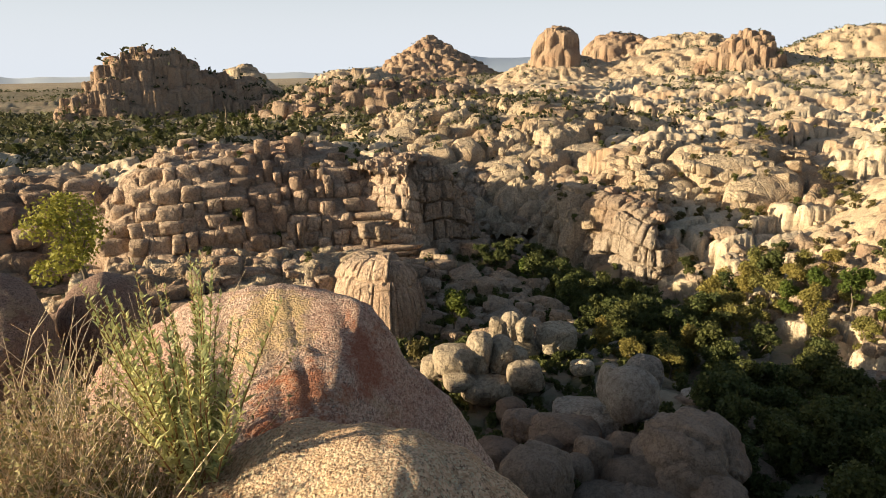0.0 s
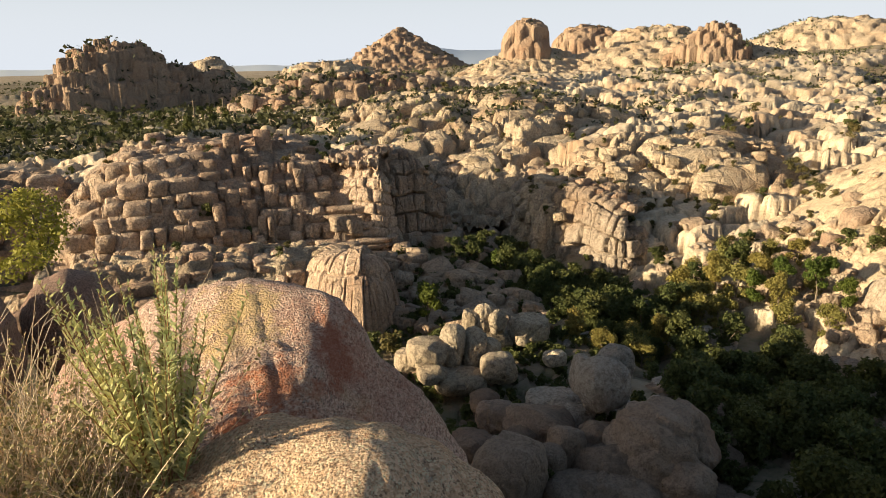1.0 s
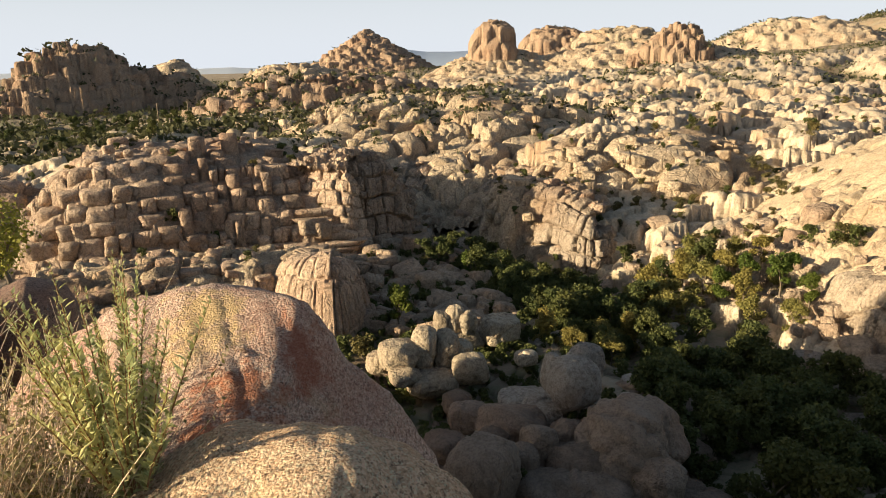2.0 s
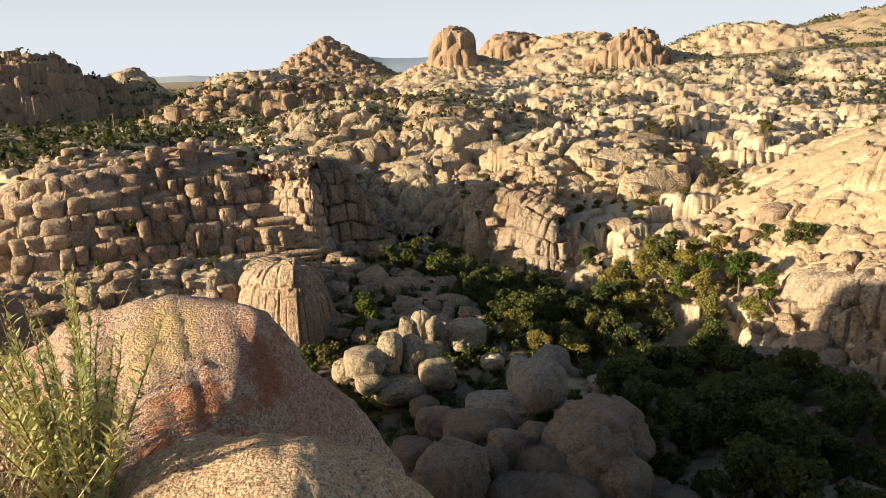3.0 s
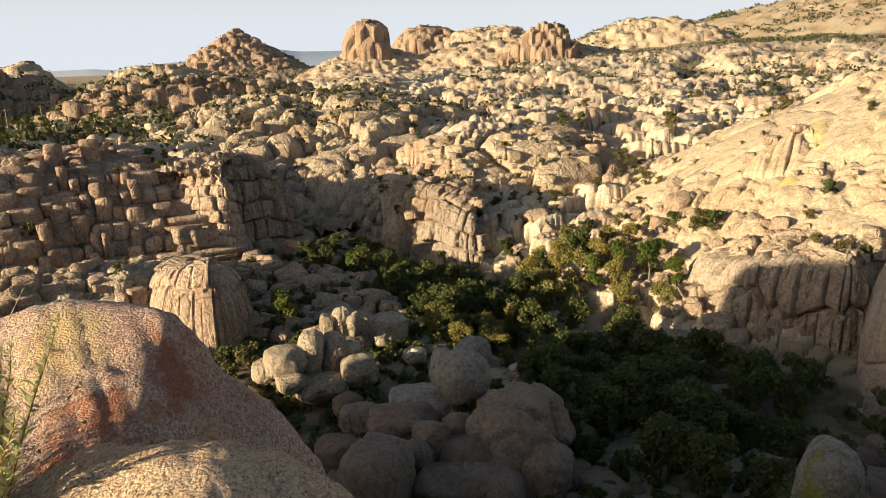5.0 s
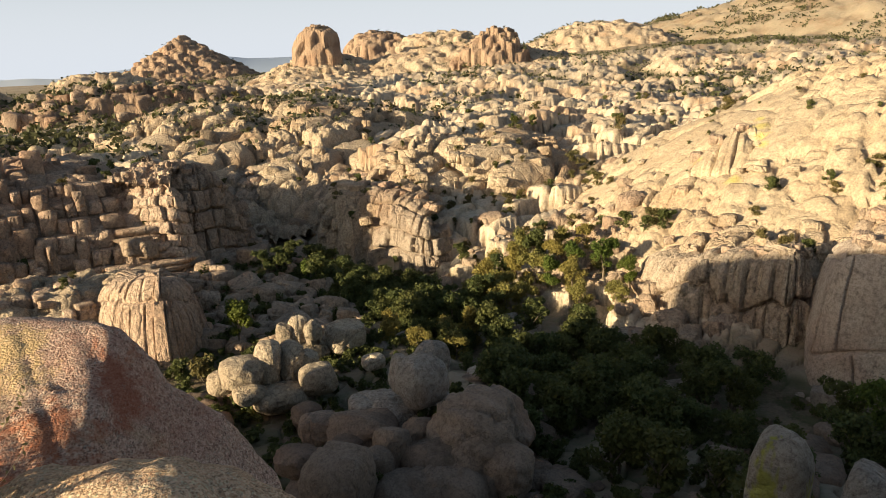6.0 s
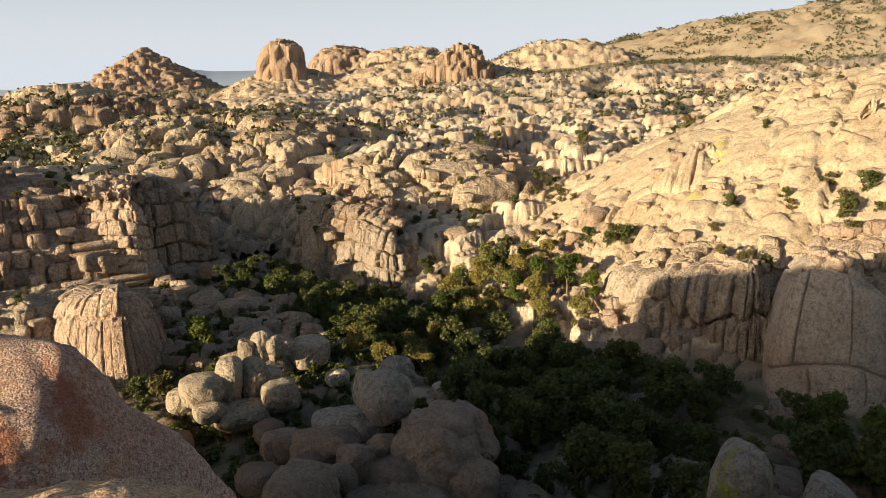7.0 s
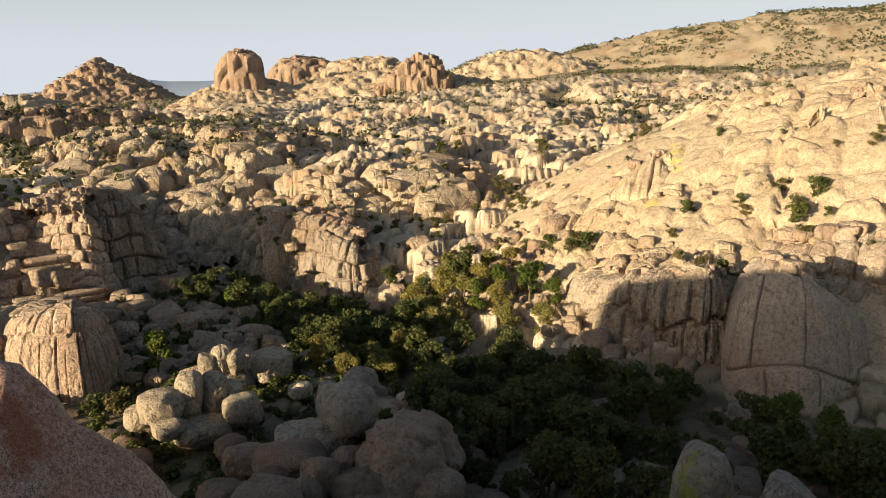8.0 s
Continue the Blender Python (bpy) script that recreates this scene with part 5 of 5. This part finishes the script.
def dry_weeds(name, bearing, d, z, width, tall, stems, seed, label, leafy_share):
    """A tangle of dry straw-coloured stems with small withered leaves."""
    rng = random.Random(seed)
    bx, by = at(bearing, d)
    bm = bmesh.new()
    lv, lf = [], []
    for _ in range(stems):
        a, q = rng.uniform(0, 2 * math.pi), width * math.sqrt(rng.random())
        foot = Vector((math.cos(a) * q, math.sin(a) * q, -0.05))
        h = tall * rng.uniform(0.45, 1.0)
        bend = Vector((rng.gauss(0, 0.28), rng.gauss(0, 0.28), 0)) * h
        pts = [foot + bend * (s ** 1.7) + Vector((0, 0, h * s)) + Vector((rng.gauss(0, .008), rng.gauss(0, .008), 0)) for s in (0, 0.3, 0.6, 0.85, 1.0)]
        r = rng.uniform(0.0016, 0.0034)
        tube(bm, pts, [r, r, r * 0.85, r * 0.65, r * 0.4], 3)
        for _ in range(rng.randint(1, 3)):
            s = rng.uniform(0.4, 0.9)
            i = min(int(s * 4), 3)
            p = pts[i]
            q2 = p + Vector((rng.gauss(0, 0.05), rng.gauss(0, 0.05), rng.uniform(0.03, 0.12)))
            tube(bm, [p, p.lerp(q2, 0.5), q2], [r * 0.7, r * 0.6, r * 0.3], 3)
        for _ in range(int(leafy_share * 10)):
            s = rng.uniform(0.05, 1.0)
            i = min(int(s * 4), 3)
            p = pts[i].lerp(pts[i + 1], s * 4 - i)
            w = Vector((rng.gauss(0, 1), rng.gauss(0, 1), rng.gauss(0, 0.8))).normalized() * rng.uniform(0.006, 0.017)
            t = w.orthogonal().normalized() * w.length * 0.42
            b0 = len(lv)
            lv += [p, p + w * 0.6 + t, p + w * 1.6, p + w * 0.6 - t]
            lf.append((b0, b0 + 1, b0 + 2, b0 + 3))
    me = mesh_of(name, bm, DRY)
    ob = new(name, me)
    ob.location = (bx, by, z)
    if lf:
        part("withered_leaves", soup("withered_leaves", lv, lf, DRY_LEAF), None, ob)["kind"] = "stuff"
    return tagged(ob, label, "dry grass", kind="stuff")


lookout_shrub()
dry_weeds("dry_weeds", -34.0, 2.2, -1.95, 0.34, 0.52, 260, 73, "low tangle of withered brush beside the boulders", 5.0)
dry_weeds("dry_weeds", -32.5, 2.6, -1.85, 0.44, 0.92, 800, 71, "tangled straw-coloured dry weeds beside the boulders", 3.2)
dry_weeds("dry_grass", -31.0, 2.9, -1.85, 0.5, 1.0, 110, 72, "tall thin dry grass stalks", 0.2)


def lookout_tree():
    """The small bright tree behind the brown boulders."""
    proto = make_tree("small_tree", 1.25, 1.95, 540, LEAF_BRIGHT, 2600, 0.042, "small bright green tree behind brown boulders", "tree", 0.2)
    x, y = at(-27.6, 14)
    proto.location = (x, y, -3.75)


lookout_tree()


def utility_pole(bearing, d, tall):
    x, y = at(bearing, d)
    bm = bmesh.new()
    tube(bm, [Vector((0, 0, -0.3)), Vector((0, 0, tall))], [0.26, 0.2], 8)
    root = new("utility_pole", mesh_of("utility_pole", bm, BARK))
    root.location = (x, y, drop(x, y)[0])
    bm = bmesh.new()
    tube(bm, [Vector((-0.9, 0, tall - 0.5)), Vector((0.9, 0, tall - 0.5))], [0.12, 0.12], 6)
    part("crossarm", mesh_of("crossarm", bm, BARK), None, root)
    tagged(root, "thin weathered wooden utility pole in the valley", "pole", "utility poles")


utility_pole(-16.5, 235, 8.0)
utility_pole(-14.4, 262, 7.4)


def dirt_track():
    """A pale track across the flat beyond the ridge."""
    n = 60
    s = np.linspace(0, 1, n)
    b, d = -20.0 + 5.2 * s, 205 + 75 * s + 5 * np.sin(s * 5)
    rows = []
    for k in range(n):
        x, y = at(b[k], d[k])
        rows.append([(x + o, y - 0.4 * o, drop(x + o, y - 0.4 * o)[0] + 0.35) for o in np.linspace(-3.4, 3.4, 5)])
    g = np.array(rows)
    me, _ = mesh_from_grid("dirt_track", g[:, :, 0], g[:, :, 1], g[:, :, 2])
    me.materials.append(plain("track_dust", (0.42, 0.32, 0.21), (0.55, 0.45, 0.32), 0.6))
    tagged(new("dirt_track", me), "pale dusty dirt track through the scrub", "track", kind="structure")


dirt_track()


def far_range(name, d, first, last, base, peak, seed, material):
    """A mountain chain on the horizon, a long ridge with two slopes; its haze is put into the colour."""
    b = np.linspace(first, last, 160)
    x, y = d * np.sin(np.radians(b)), d * np.cos(np.radians(b))
    edge = step(first, first + 5, b) * (1 - step(last - 5, last, b))
    crest = base + (peak - base) * edge * (0.62 + 0.38 * value_noise(b, b * 0, 4.0, seed, 2))
    gx = np.stack([x * 0.85, x, x * 1.05])
    gy = np.stack([y * 0.85, y, y * 1.05])
    me, _ = mesh_from_grid(name, gx, gy, np.stack([np.full(160, base), crest, np.full(160, base)]))
    me.materials.append(material)
    tagged(new(name, me), "blue hazy mountain range on the horizon", "mountains", kind="structure")


# distance haze is put into the pale blue base colours
far_range("backdrop", 4600, -12, 14, -60, 100, 3, plain("blue_haze_rock", (0.40, 0.47, 0.58), (0.44, 0.51, 0.61), 0.002))
far_range("backdrop", 4300, -60, 2, -60, 12, 9, plain("blue_haze_plain", (0.50, 0.54, 0.60), (0.54, 0.58, 0.63), 0.002))
